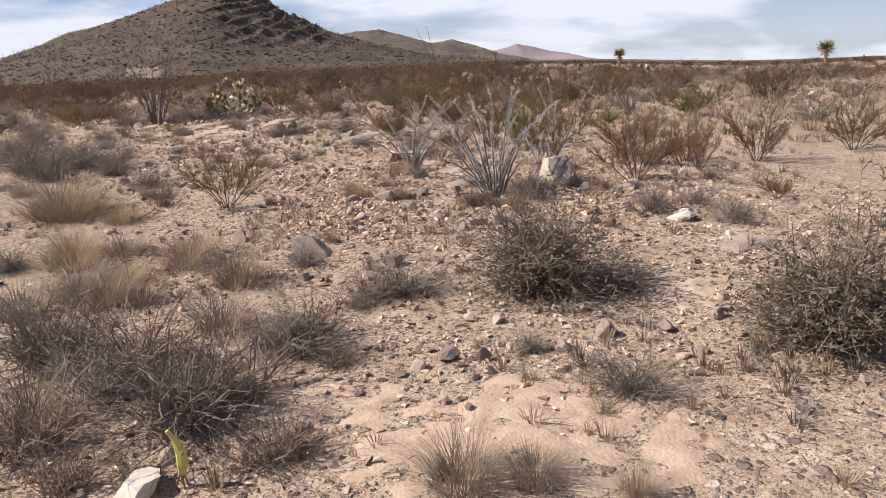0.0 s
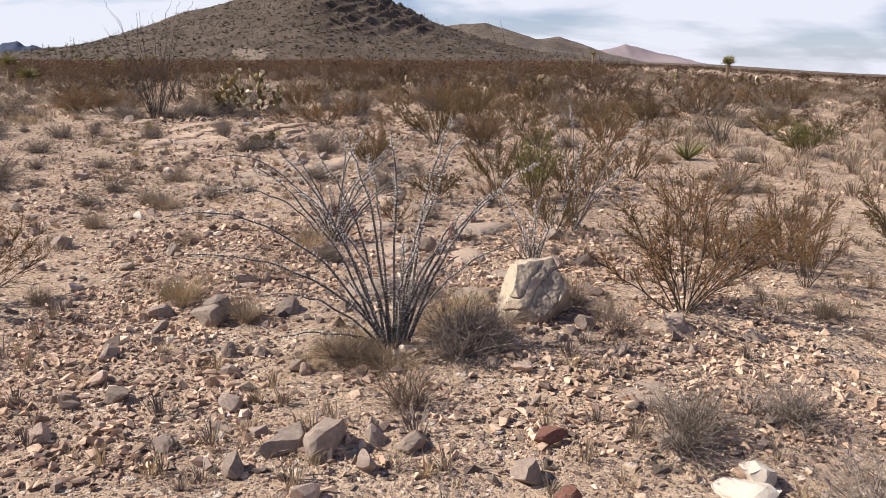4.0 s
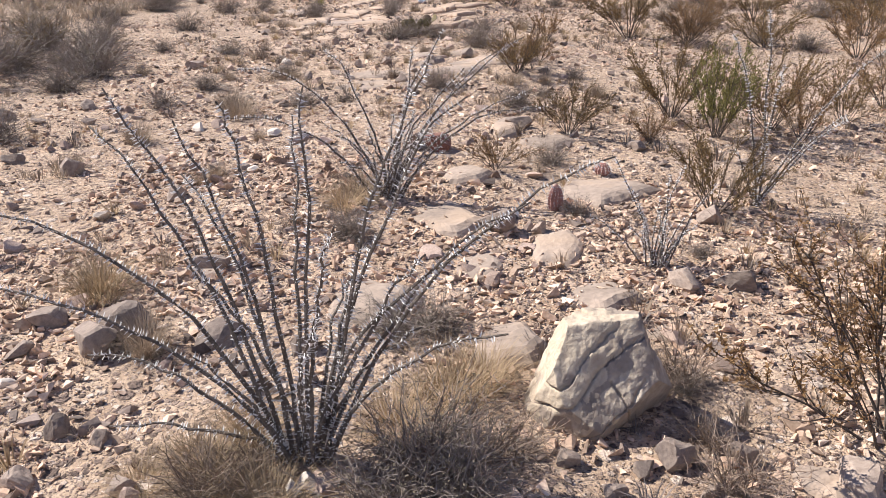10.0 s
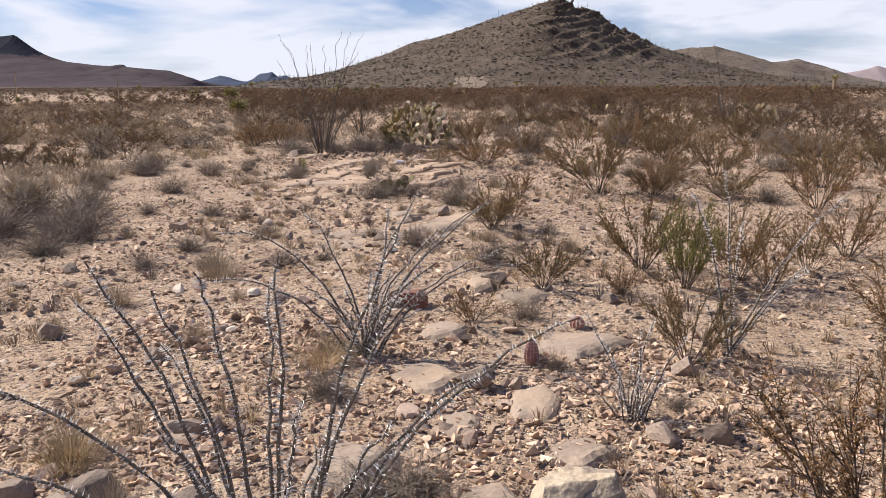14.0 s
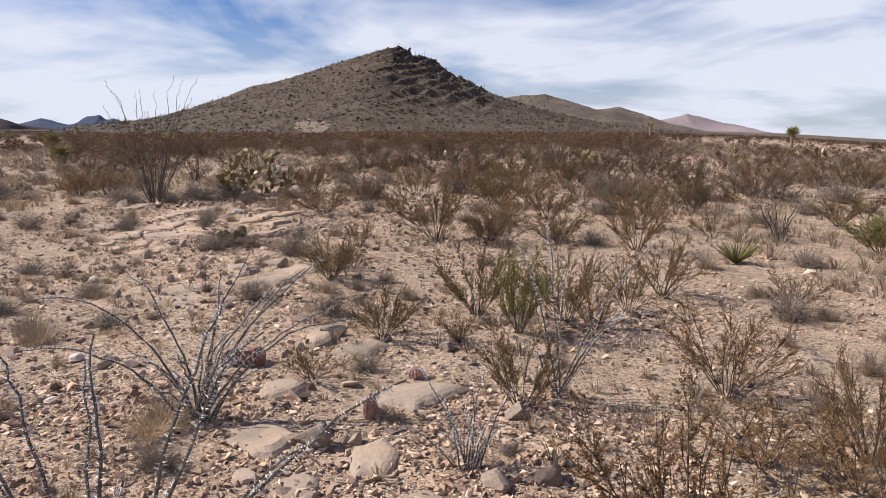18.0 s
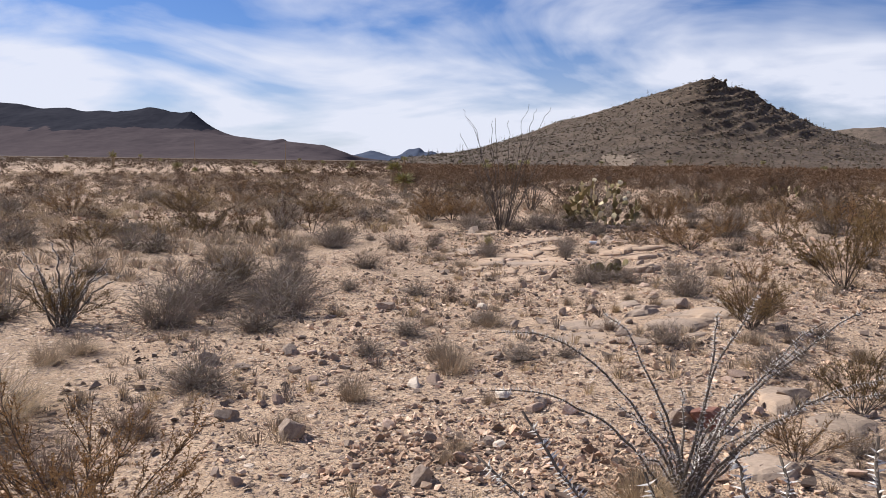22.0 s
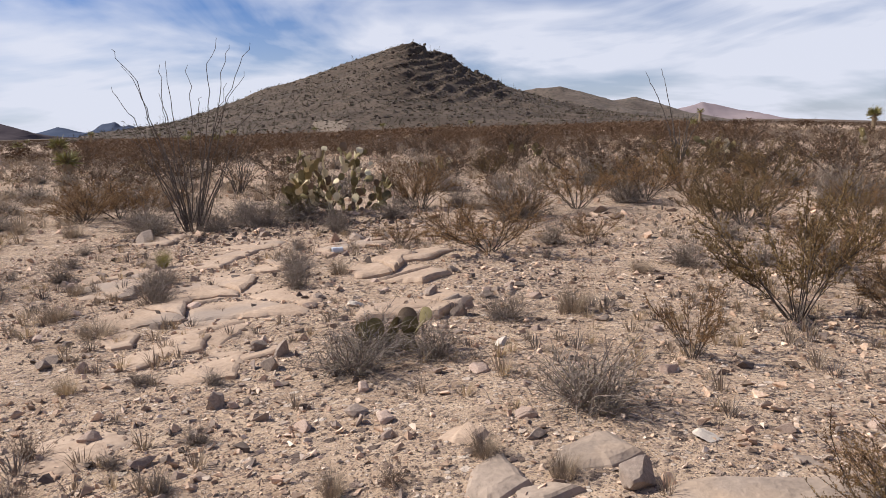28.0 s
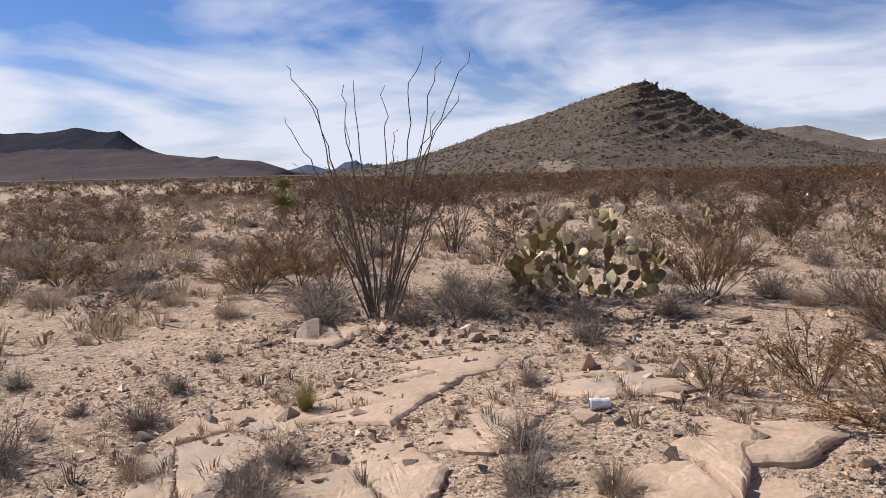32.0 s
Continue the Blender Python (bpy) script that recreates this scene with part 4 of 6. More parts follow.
set_plants(NEEDLE, NEEDLE_A, "green tufts")

# shrubs and grass beside the first steps
set_plants(GREY, [(-6.67, 9.09, 1.26, 0.63), (-5.53, 8.22, 1.2, 0.51), (-2.91, -1.42, 0.63, 0.27), (-4.31, 5.21, 0.8, 0.33)], "grey shrubs")
set_plants(STRAW, [(-5.08, 4.25, 1.0, 0.41), (-4.37, 2.94, 0.76, 0.3), (-3.55, 1.21, 0.64, 0.24)], "straw grass tufts")
set_plants(DULL, [(-3.84, -0.16, 0.42, 0.21), (-4.14, 1.44, 0.69, 0.24)], "weathered grass tufts")
set_plants(RUSTY, [(0.2, 17.5, 1.2, 0.7), (1.5, 18.5, 1.3, 0.8), (-0.8, 16.5, 1.0, 0.6), (2.6, 16.6, 1.1, 0.7)], "rusty creosote bushes")

set_plants(BROWN, [(-3.45, -2.05, 0.95, 0.42), (-3.7, -1.4, 0.9, 0.46), (-2.8, -1.25, 0.6, 0.34), (-4.2, -0.9, 0.9, 0.4), (-3.1, -2.6, 0.5, 0.22), (-2.35, -0.7, 0.6, 0.26)], "twiggy shrubs")
set_plants(DULL, [(-4.1, -1.9, 0.7, 0.3), (-3.3, -0.9, 0.7, 0.28), (-4.3, 0.3, 0.8, 0.3), (-2.2, -3.1, 0.35, 0.16)], "weathered grass tufts")
set_plants(STRAW, [(-4.5, 1.2, 0.88, 0.34), (-4.0, 0.5, 0.6, 0.26), (-4.95, 3.6, 1.1, 0.42)], "straw grass tufts")

# growth round the foot of the first ocotillo
set_plants(STRAW, [(-0.36, 2.42, 0.5, 0.2), (-0.5, 2.22, 0.42, 0.16), (-1.04, 1.96, 0.34, 0.12), (-1.15, 1.83, 0.3, 0.08), (-1.98, 2.93, 0.5, 0.22), (-0.75, 1.8, 0.5, 0.12), (-1.25, 4.16, 0.5, 0.2)], "straw grass tufts")
set_plants(GREY, [(-0.36, 2.03, 0.5, 0.28), (-0.4, 1.82, 0.5, 0.24), (-1.12, 3.75, 0.34, 0.2), (-0.49, 2.89, 0.4, 0.2)], "grey shrubs")
set_plants(BROWN, [(-0.9, 1.94, 0.5, 0.12), (0.45, 2.71, 0.36, 0.22), (0.55, 2.14, 0.5, 0.2), (-0.38, 2.02, 0.62, 0.17), (-0.14, 2.16, 0.42, 0.15)], "twiggy shrubs")
set_plants(GREY, [(-5.9, 17.0, 0.9, 0.42), (-5.0, 17.1, 0.8, 0.36), (-4.4, 17.4, 0.95, 0.45), (-3.9, 17.8, 0.9, 0.42), (-6.2, 17.6, 0.9, 0.45), (-3.3, 17.3, 0.7, 0.36), (-2.5, 17.5, 0.8, 0.36), (-4.8, 17.9, 0.9, 0.45)], "grey shrubs")
set_plants(RUSTY, [(-2.1, 18.3, 1.1, 0.8), (-7.2, 19.4, 1.3, 0.7), (-6.6, 19.0, 1.0, 0.6)], "rusty creosote bushes")
set_plants(DULL, [(-0.9, 1.82, 0.45, 0.14), (-1.22, 4.42, 0.4, 0.2), (-1.54, 2.54, 0.36, 0.2)], "weathered grass tufts")
# ---- ocotillos, cacti and yuccas ----


def ocotillo(x, y, stems, thick=0.011, extra=0, extra_size=(0.3, 0.5), seed=1, wiggle=0.02, spiny=True, label="", bow=1.0, spine=0.02):
    """Whip-like spiny stems that fan out of one crown. stems: how far each tip lies across, behind and above the root."""
    rng = random.Random(seed)
    plant = tagged(new("ocotillo"), label, "ocotillo", "ocotillos")
    plant.matrix_basis = pose(x, y, ground_z(x, y))
    rows = [Vector(s) for s in stems]
    for _ in range(extra):
        turn, out = rng.uniform(0, 2 * math.pi), rng.uniform(0.25, 1.0) * extra_size[0]
        rows.append(Vector((math.cos(turn) * out, math.sin(turn) * out, rng.uniform(0.6, 1.05) * extra_size[1])))
    for tip in rows:
        verts, faces, sv, sf = [], [], [], []
        flat = Vector((tip.x, tip.y, 0))
        root = flat * (0.06 if spiny else 0.11) + Vector((rng.uniform(-0.04, 0.04), rng.uniform(-0.04, 0.04), -0.03))
        steps = 16
        points, off = [], Vector((0, 0, 0))
        for k in range(steps + 1):
            u = k / steps
            p = root + flat * u ** (bow + 0.12) + Vector((0, 0, tip.z * (math.sin(u * 1.2) / math.sin(1.2) if tip.z > 0.9 * flat.length else math.sin(u * 1.75) / math.sin(1.75))))
            off = off * 0.9 + spin(rng) * wiggle * (0.3 + u)
            points.append(p + off)
        radii = [thick * (1.25 - 0.85 * k / steps) for k in range(steps + 1)]
        tube(verts, faces, points, radii, 6)
        stem = part("stem", (verts, faces), MAT_OCO if spiny else MAT_OCO_BARE, plant)
        if spiny:
            long = tip.length
            count = int(long / 0.012)
            for s in range(count):
                u = (s + rng.random()) / count * steps * 0.97
                k = int(u)
                at = points[k].lerp(points[k + 1], u - k)
                ahead = (points[k + 1] - points[k]).normalized()
                for _ in range(3):
                    out = spin(rng)
                    out = (out - ahead * out.dot(ahead)).normalized()
                    side = ahead.cross(out) * 0.0018
                    a, b0 = at + out * radii[k] * 0.7, len(sv)
                    sv.extend((a + side, a - side, a + ahead * 0.004, a + out * spine * rng.uniform(0.6, 1.2) + ahead * 0.006))
                    sf.extend(((b0, b0 + 1, b0 + 3), (b0 + 1, b0 + 2, b0 + 3), (b0 + 2, b0, b0 + 3)))
            part("spine_coat", (sv, sf), MAT_SPINE, stem, "pale grey spines")["kind"] = "stuff"
    return plant


ocotillo(-0.71, 2.02, [(-1.06, 0, 0.76), (-0.98, -0.1, 0.55), (-0.63, 0.0, 0.32), (-0.56, -0.12, 0.15), (-0.55, 0.2, 1.08), (-0.64, 0.25, 0.95), (-0.21, 0.1, 1.12),
                       (0.03, 0.1, 1.16), (-0.42, 0.3, 0.85), (0.27, 0.2, 1.22), (0.41, 0.3, 1.1), (0.78, 0.25, 1.0), (0.62, 0.1, 0.86), (0.5, -0.1, 0.6), (0.33, 0.0, 0.72),
                       (-0.1, 0.35, 1.0), (0.15, -0.2, 0.9), (-0.25, -0.15, 0.72), (0.5, 0.35, 0.75), (-0.34, 0.1, 1.0)], 0.0068, 6, (0.35, 0.7), 3, 0.011, label="leafless ocotillo with grey spiny whips beside a pale boulder", bow=1.25, spine=0.019)
ocotillo(-1.06, 4.37, [(-0.95, 0.1, 0.72), (-0.80, -0.1, 0.5), (-0.45, 0.2, 0.84), (0.09, 0.2, 0.88), (0.3, 0.2, 0.98), (0.70, 0.2, 0.92), (0.74, 0.0, 0.7), (0.55, 0.3, 0.85), (0.45, 0, 0.8),
                       (-0.3, -0.2, 0.55), (0.2, -0.2, 0.6), (0.85, 0.1, 0.55)], 0.0068, 13, (0.36, 0.5), 5, 0.012, label="leafless ocotillo with grey spiny whips by a flat rock", bow=1.25, spine=0.019)
ocotillo(0.41, 3.72, [(-0.25, 0, 0.55), (0.0, 0.05, 0.46), (0.11, 0.1, 0.5), (0.19, 0, 0.45), (-0.28, -0.1, 0.3), (-0.15, 0.1, 0.4), (0.08, -0.1, 0.35)], 0.0038, 12, (0.2, 0.32), 7, 0.006,
         label="small young ocotillo with thin pale whips", spine=0.014)
ocotillo(1.02, 4.75, [(-0.27, 0, 1.0), (-0.09, 0.1, 1.1), (0.56, 0, 0.98), (0.5, 0.2, 0.5), (0.4, -0.1, 0.6), (0.1, 0.15, 0.8)], 0.0055, 2, (0.3, 0.5), 9, 0.008, label="leafless ocotillo with pale whips behind a creosote bush")
ocotillo(-5.37, 17.35, [(-0.86, 0, 2.7), (-1.0, 0.1, 2.1), (-0.67, 0.2, 2.5), (-0.25, 0, 2.45), (0.1, 0.2, 2.4), (0.45, 0, 2.75), (0.63, 0.2, 2.7), (0.9, 0, 2.57), (0.78, -0.2, 2.35), (-0.4, 0.3, 1.9),
                        (0.3, -0.3, 2.0), (-0.75, -0.2, 1.6), (0.6, 0.3, 2.1), (-0.15, -0.3, 2.2), (0.85, 0.1, 1.8)], 0.0082, 11, (0.85, 1.6), 11, 0.042, False,
         "tall leafless ocotillo with dark whips against the sky", 0.95)
ocotillo(-6.06, 23.2, [(-0.3, 0, 0.95), (0.1, 0, 1.1), (0.35, 0.1, 1.05), (-0.1, 0.1, 1.2)], 0.009, 14, (0.7, 0.9), 13, 0.02, False, "small grey ocotillo among dry shrubs")
ocotillo(5.4, 29.0, [(-0.9, 0, 2.6), (-0.5, 0, 2.75), (-0.2, 0.2, 1.6), (0.4, 0, 1.5)], 0.014, 10, (0.8, 1.3), 15, 0.03, False, "dark leafless ocotillo by a prickly pear")
ocotillo(-6.86, 6.57, [(-0.5, 0, 0.7), (0.45, 0.1, 0.72), (-0.2, 0.1, 0.8), (0.2, 0, 0.75)], 0.010, 12, (0.5, 0.6), 17, 0.02, True, "low green-grey ocotillo among grey shrubs")
ocotillo(5.7, 11.7, [(-0.4, 0, 0.62), (0.3, 0, 0.65), (-0.1, 0.1, 0.7)], 0.011, 9, (0.45, 0.5), 19, 0.02, False, "small bleached ocotillo with crooked whips")


def pad_mesh(seed, long, wide):
    """One flat oval pad, 14 mm to 28 mm thick, that stands on its stem end."""
    rng = random.Random(seed)
    verts, faces, rings, sides = [], [], 7, 14
    for sgn in (1, -1):
        for r in range(rings):
            q = r / (rings - 1)
            for s in range(sides):
                w = 2 * math.pi * s / sides
                egg = 1 + 0.16 * math.sin(w)
                lump = 1 + 0.05 * math.sin(3 * w + seed)
                verts.append((q * math.cos(w) * wide / 2 * egg * lump, sgn * 0.013 * (1 - q ** 2.5) + 0.012 * math.sin(2 * w + seed) * q * q,
                              long / 2 + q * math.sin(w) * long / 2))
    for h in range(2):
        b = h * rings * sides
        for r in range(rings - 1):
            for s in range(sides):
                t = (s + 1) % sides
                quad = (b + r * sides + s, b + r * sides + t, b + (r + 1) * sides + t, b + (r + 1) * sides + s)
                faces.append(quad if h else quad[::-1])
    return verts, faces


PAD_SHAPES = {}


def pad_data(k, mat):
    key = (k, mat.name)
    if key not in PAD_SHAPES:
        rng = random.Random(k)
        verts, faces = pad_mesh(k, rng.uniform(0.2, 0.27), rng.uniform(0.15, 0.21))
        mesh = bpy.data.meshes.new("pad")
        mesh.from_pydata(verts, [], faces)
        mesh.materials.append(mat)
        mesh.shade_smooth()
        PAD_SHAPES[key] = mesh
    return PAD_SHAPES[key]


def prickly_pear(x, y, wide, deep, tall, pads, seed, pale, label, size=1.0, brown=0.12, green=MAT_PAD):
    """Branching chains of pads that grow out of a common base into an uneven dome."""
    rng = random.Random(seed)
    plant = tagged(new("prickly_pear"), label, "cactus", "prickly pears")
    plant.matrix_basis = pose(x, y, ground_z(x, y))
    roots = max(2, pads // 18)
    ends = []
    for k in range(roots):
        px = (-0.40 + 0.80 * (k + rng.random()) / roots) * wide
        ends.append((Vector((px, rng.uniform(-0.4, 0.4) * deep, -0.03)), Vector((px / wide, 0, 1.0)), 0))
    made = 0
    while ends and made < pads:
        at, way, level = ends.pop(rng.randrange(len(ends)) if rng.random() < 0.4 else -1)
        limit = tall * (1 - 0.5 * min(1, (2 * at.x / wide) ** 2)) * (0.85 + 0.3 * noise.noise(Vector((at.x * 3, seed, 0))))
        # pads coloured as sunlit grow commoner towards the top of the dome
        mat = MAT_PAD_SUNLIT if rng.random() < pale * min(1.0, 0.3 + 0.9 * max(at.z, 0) / tall) else (MAT_PAD_BROWN if rng.random() < brown * (1.4 - at.z / tall) else green)
        s = size * rng.uniform(0.72, 1.12)
        up = (way + spin(rng) * (0.45 if pads > 20 else 0.22) + Vector((0.25 * at.x / wide, -0.05, 0.25))).normalized()
        flat = up.cross(spin(rng)).normalized()
        m = Matrix((flat, up.cross(flat), up)).transposed().to_4x4()
        m = Matrix.Translation(at) @ m @ Matrix.Diagonal((s, s, s, 1))
        pad = part("pad", pad_data(rng.randrange(7), mat), mat, plant, "pad coloured pale yellow as if sunlit" if mat is MAT_PAD_SUNLIT else "")
        pad.matrix_basis = m
        made += 1
        for _ in range(rng.choice((1, 2, 2, 3)) if level < 2 else rng.choice((1, 1, 2))):
            w = rng.uniform(-1.1, 1.1)
            end = m @ Vector((0.085 * math.sin(w), 0, 0.115 + 0.105 * math.cos(w)))
            if end.z < limit - 0.10 * size and abs(end.x) < 0.56 * wide:
                ends.append((end, (up * 0.6 + flat * math.sin(w) * 0.5).normalized(), level + 1))
        if not ends and made < pads:
            px = rng.uniform(-0.45, 0.45) * wide
            ends.append((Vector((px, rng.uniform(-0.45, 0.45) * deep, -0.03)), Vector((px / wide, 0, 1.0)), 0))
    return plant


prickly_pear(-3.36, 18.4, 1.32, 0.9, 1.2, 260, 4, 0.5, "large prickly pear with dark green pads and pads coloured as sunlit", 0.63, 0.24)
prickly_pear(-2.25, 10.68, 0.36, 0.18, 0.37, 12, 21, 0.0, "small prickly pear of dull green pads in a grey shrub", 0.60, 0.1, MAT_PAD)
prickly_pear(-6.3, 31.5, 0.9, 0.6, 0.6, 22, 12, 0.08, "dark distant prickly pear clump", 1.0)
prickly_pear(6.3, 29.2, 1.1, 0.7, 0.85, 26, 14, 0.55, "prickly pear with pads coloured bright as if sunlit, beside an ocotillo", 1.15)
prickly_pear(21.2, 41.0, 2.4, 1.0, 0.8, 30, 16, 0.15, "dark prickly pear clump on the skyline", 1.4, 0.4)
prickly_pear(15.5, 38.0, 1.6, 1.0, 0.6, 20, 18, 0.4, "prickly pear clump with some pads coloured as sunlit", 1.2)
prickly_pear(1.6, 34.0, 1.4, 0.8, 0.5, 18, 20, 0.4, "low prickly pear with some pads coloured as sunlit among brown brush", 1.15)
prickly_pear(-1.6, 27.5, 0.8, 0.6, 0.45, 12, 22, 0.5, "low prickly pear with some pads coloured as sunlit in brown brush", 1.0)


def rosette(verts, faces, rng, middle, count, long, wide, low=-0.4):
    """Stiff blades that point out of one middle in all directions above low."""
    for _ in range(count):
        way = spin(rng)
        way.z = low + (1 - low) * rng.random()
        way.normalize()
        side = way.orthogonal().normalized()
        side = (side * math.cos(rng.uniform(0, 6.28)) + way.cross(side) * math.sin(rng.uniform(0, 6.28))).normalized() * wide
        l, b = long * rng.uniform(0.75, 1.1), len(verts)
        up = way.cross(side).normalized() * wide * 0.5
        verts.extend((middle + side * 0.7, middle - side * 0.7, middle + way * l * 0.5 + side + up, middle + way * l * 0.5 - side + up, middle + way * l))
        faces.extend(((b, b + 1, b + 3, b + 2), (b + 2, b + 3, b + 4)))


def yucca(x, y, trunk, crown, seed, label, leaves=120, stalk=0.0):
    rng = random.Random(seed)
    plant = tagged(new("yucca"), label, "yucca", "yuccas")
    plant.matrix_basis = pose(x, y, ground_z(x, y) if abs(x) < 60 else height(x, y))
    if trunk > 0.05:
        verts, faces = [], []
        tube(verts, faces, [Vector((0.02 * k, 0, trunk * k / 3 - 0.05)) for k in range(4)], [0.12, 0.14, 0.16, 0.13], 9)
        part("trunk", (verts, faces), MAT_YUCCA_DRY, plant)
        verts, faces = [], []
        rosette(verts, faces, rng, Vector((0.05, 0, trunk * 0.85)), leaves // 3, crown * 0.8, 0.02, -1.0)
        part("dead_leaf_skirt", (verts, faces), MAT_YUCCA_DRY, plant, "dry brown hanging leaves")
    verts, faces = [], []
    rosette(verts, faces, rng, Vector((0.05, 0, trunk)), leaves, crown, 0.022 if trunk > 0.05 else 0.008, -0.25 if trunk > 0.05 else 0.62)
    part("leaf_crown", (verts, faces), MAT_YUCCA, plant)
    if stalk:
        verts, faces = [], []
        tube(verts, faces, [Vector((0, 0, trunk)), Vector((0.03, 0, trunk + stalk * 0.5)), Vector((0, 0, trunk + stalk))], [0.03, 0.025, 0.012], 6)
        part("flower_stalk", (verts, faces), MAT_STRAW, plant)
    return plant


yucca(32.1, 66.2, 1.3, 0.75, 1, "tree yucca with a green crown on the skyline", 260)
yucca(46.0, 55.0, 1.5, 0.95, 2, "tree yucca with a spiky round crown on the skyline", 300)
yucca(-16.8, 38.5, 0.9, 0.5, 3, "small dark tree yucca on the plain", 160)
yucca(4.14, 9.7, 0.0, 0.40, 4, "low yellow-green yucca rosette on gravel", 110)
yucca(-13.5, 31.7, 0.5, 0.55, 5, "low spiky yucca on the plain", 140)
yucca(-48.4, 65.0, 0.2, 0.5, 6, "yucca with a tall dry flower stalk on the plain", 80, 3.0)
yucca(-33.9, 57.0, 0.2, 0.5, 7, "yucca with a tall pale flower stalk on the plain", 80, 2.7)
YUCCA_RNG = random.Random(77)
for _ in range(26):
    at, bearing = YUCCA_RNG.uniform(60, 190), radians(YUCCA_RNG.uniform(-48, 20))
    yucca(at * math.sin(bearing), at * math.cos(bearing), YUCCA_RNG.uniform(0.5, 1.7), YUCCA_RNG.uniform(0.5, 0.8), YUCCA_RNG.randrange(999), "far tree yucca rising over brown brush", 70)


def barrel_cactus(x, y, tall, wide, seed):
    rng = random.Random(seed)
    plant = tagged(new("barrel_cactus"), "small reddish barrel cactus with dense spines beside a rock", "cactus", "barrel cacti")
    plant.matrix_basis = pose(x, y, ground_z(x, y) + 0.02)
    verts, faces, sv, sf = [], [], [], []
    rings, ribs = 9, 26
    for r in range(rings + 1):
        u = r / rings
        rad = wide / 2 * (math.sin(math.pi * (0.16 + 0.84 * u)) ** 0.6 if u < 1 else 0.0)
        for s in range(ribs):
            w = 2 * math.pi * s / ribs
            k = rad * (1.0 if s % 2 else 0.86)
            verts.append(Vector((k * math.cos(w), k * math.sin(w), tall * u - 0.03)))
            if s % 2 and rad > 0.01:
                out = Vector((math.cos(w), math.sin(w), 0.3))
                for _ in range(3):
                    a, b = verts[-1], len(sv)
                    v = (out + spin(rng) * 0.8).normalized() * 0.02
                    sv.extend((a, a + v.orthogonal().normalized() * 0.0016, a + v))
                    sf.append((b, b + 1, b + 2))
    for r in range(rings):
        for s in range(ribs):
            t = (s + 1) % ribs
            faces.append((r * ribs + s, r * ribs + t, (r + 1) * ribs + t, (r + 1) * ribs + s))
    part("body", (verts, faces), MAT_BARREL, plant)
    part("spine_cover", (sv, sf), MAT_SPINE, plant, "pale reddish spines")


barrel_cactus(-0.10, 4.38, 0.16, 0.085, 1)
barrel_cactus(0.16, 5.12, 0.09, 0.10, 2)

# ---- rocks ----


def cut_rock(seed, level, cuts=12, keep=(0.34, 0.78), rough=0.05, planes=()):
    """A broken stone: a ball with flat faces cut off it. Returns vertices and triangles about one unit in radius."""
    rng = random.Random(seed)
    bm = bmesh.new()
    bmesh.ops.create_icosphere(bm, subdivisions=level, radius=1.0)
    flats = [(Vector(n).normalized(), d) for n, d in planes] or [(spin(rng), rng.uniform(*keep)) for _ in range(cuts)]
    for v in bm.verts:
        for n, d in flats:
            over = v.co.dot(n) - d
            if over > 0:
                v.co -= n * over
        if rough:
            v.co *= 1 + rough * noise.noise(v.co * 2.3 + Vector((seed, 0, 0))) + 0.4 * rough * noise.noise(v.co * 7 + Vector((0, seed, 0)))
    verts = [tuple(v.co) for v in bm.verts]
    faces = [tuple(v.index for v in f.verts) for f in bm.faces]
    bm.free()
    return verts, faces


ROCK_SHAPES = {}


def rock_data(k, level, mat, name):
    key = (k, level, mat.name)
    if key not in ROCK_SHAPES:
        mesh = bpy.data.meshes.new(name)
        verts, faces = cut_rock(k, level, 12, (0.42, 0.74), 0.09)
        mesh.from_pydata(verts, [], faces)
        mesh.materials.append(mat)
        ROCK_SHAPES[key] = mesh
    return ROCK_SHAPES[key]


ROCK_RNG = random.Random(31)


def set_rock(x, y, wide, tall, mat, label, name="rock", group="loose rocks"):
    ob = part(name, rock_data(ROCK_RNG.randrange(10), 3, mat, name), mat)
    ob.matrix_basis = Matrix.LocRotScale((x, y, ground_z(x, y) + tall * 0.28), Euler((ROCK_RNG.gauss(0, 0.2), ROCK_RNG.gauss(0, 0.2), ROCK_RNG.uniform(0, 6.28))),
                                         Vector((wide * 0.75, wide * ROCK_RNG.uniform(0.5, 0.75), tall * 0.8)))
    return tagged(ob, label, "rock", group)


def cut_polygon(poly, at, way):
    """The part of a convex polygon that lies on the side of the line at which way points."""
    out = []
    for k, p in enumerate(poly):
        q = poly[(k + 1) % len(poly)]
        a, b = (p - at).dot(way), (q - at).dot(way)
        if a >= 0:
            out.append(p)
        if a * b < 0:
            out.append(p.lerp(q, a / (a - b)))
    return out


def slab_pieces(rng, wide, deep, splits):
    """A flat broken outline, split along a few straight cracks."""
    corners = rng.randrange(5, 8)
    poly = []
    for k in range(corners):
        w = 2 * math.pi * (k + rng.uniform(-0.3, 0.3)) / corners
        out = rng.uniform(0.85, 1.12)
        poly.append(Vector((math.cos(w) * out * wide / 2, math.sin(w) * out * deep / 2)))
    pieces = [poly]
    for _ in range(splits):
        w = rng.choice((0.35, 0.5, 1.9, 2.1)) + rng.uniform(-0.25, 0.25)
        way = Vector((-math.sin(w), math.cos(w)))
        at = Vector((rng.uniform(-0.22, 0.22) * wide, rng.uniform(-0.22, 0.22) * deep))
        biggest = max(pieces, key=len)
        pieces.remove(biggest)
        gap = rng.uniform(0.004, 0.013)
        pieces += [p for p in (cut_polygon(biggest, at + way * gap, way), cut_polygon(biggest, at - way * gap, -way)) if len(p) > 2]
    return pieces


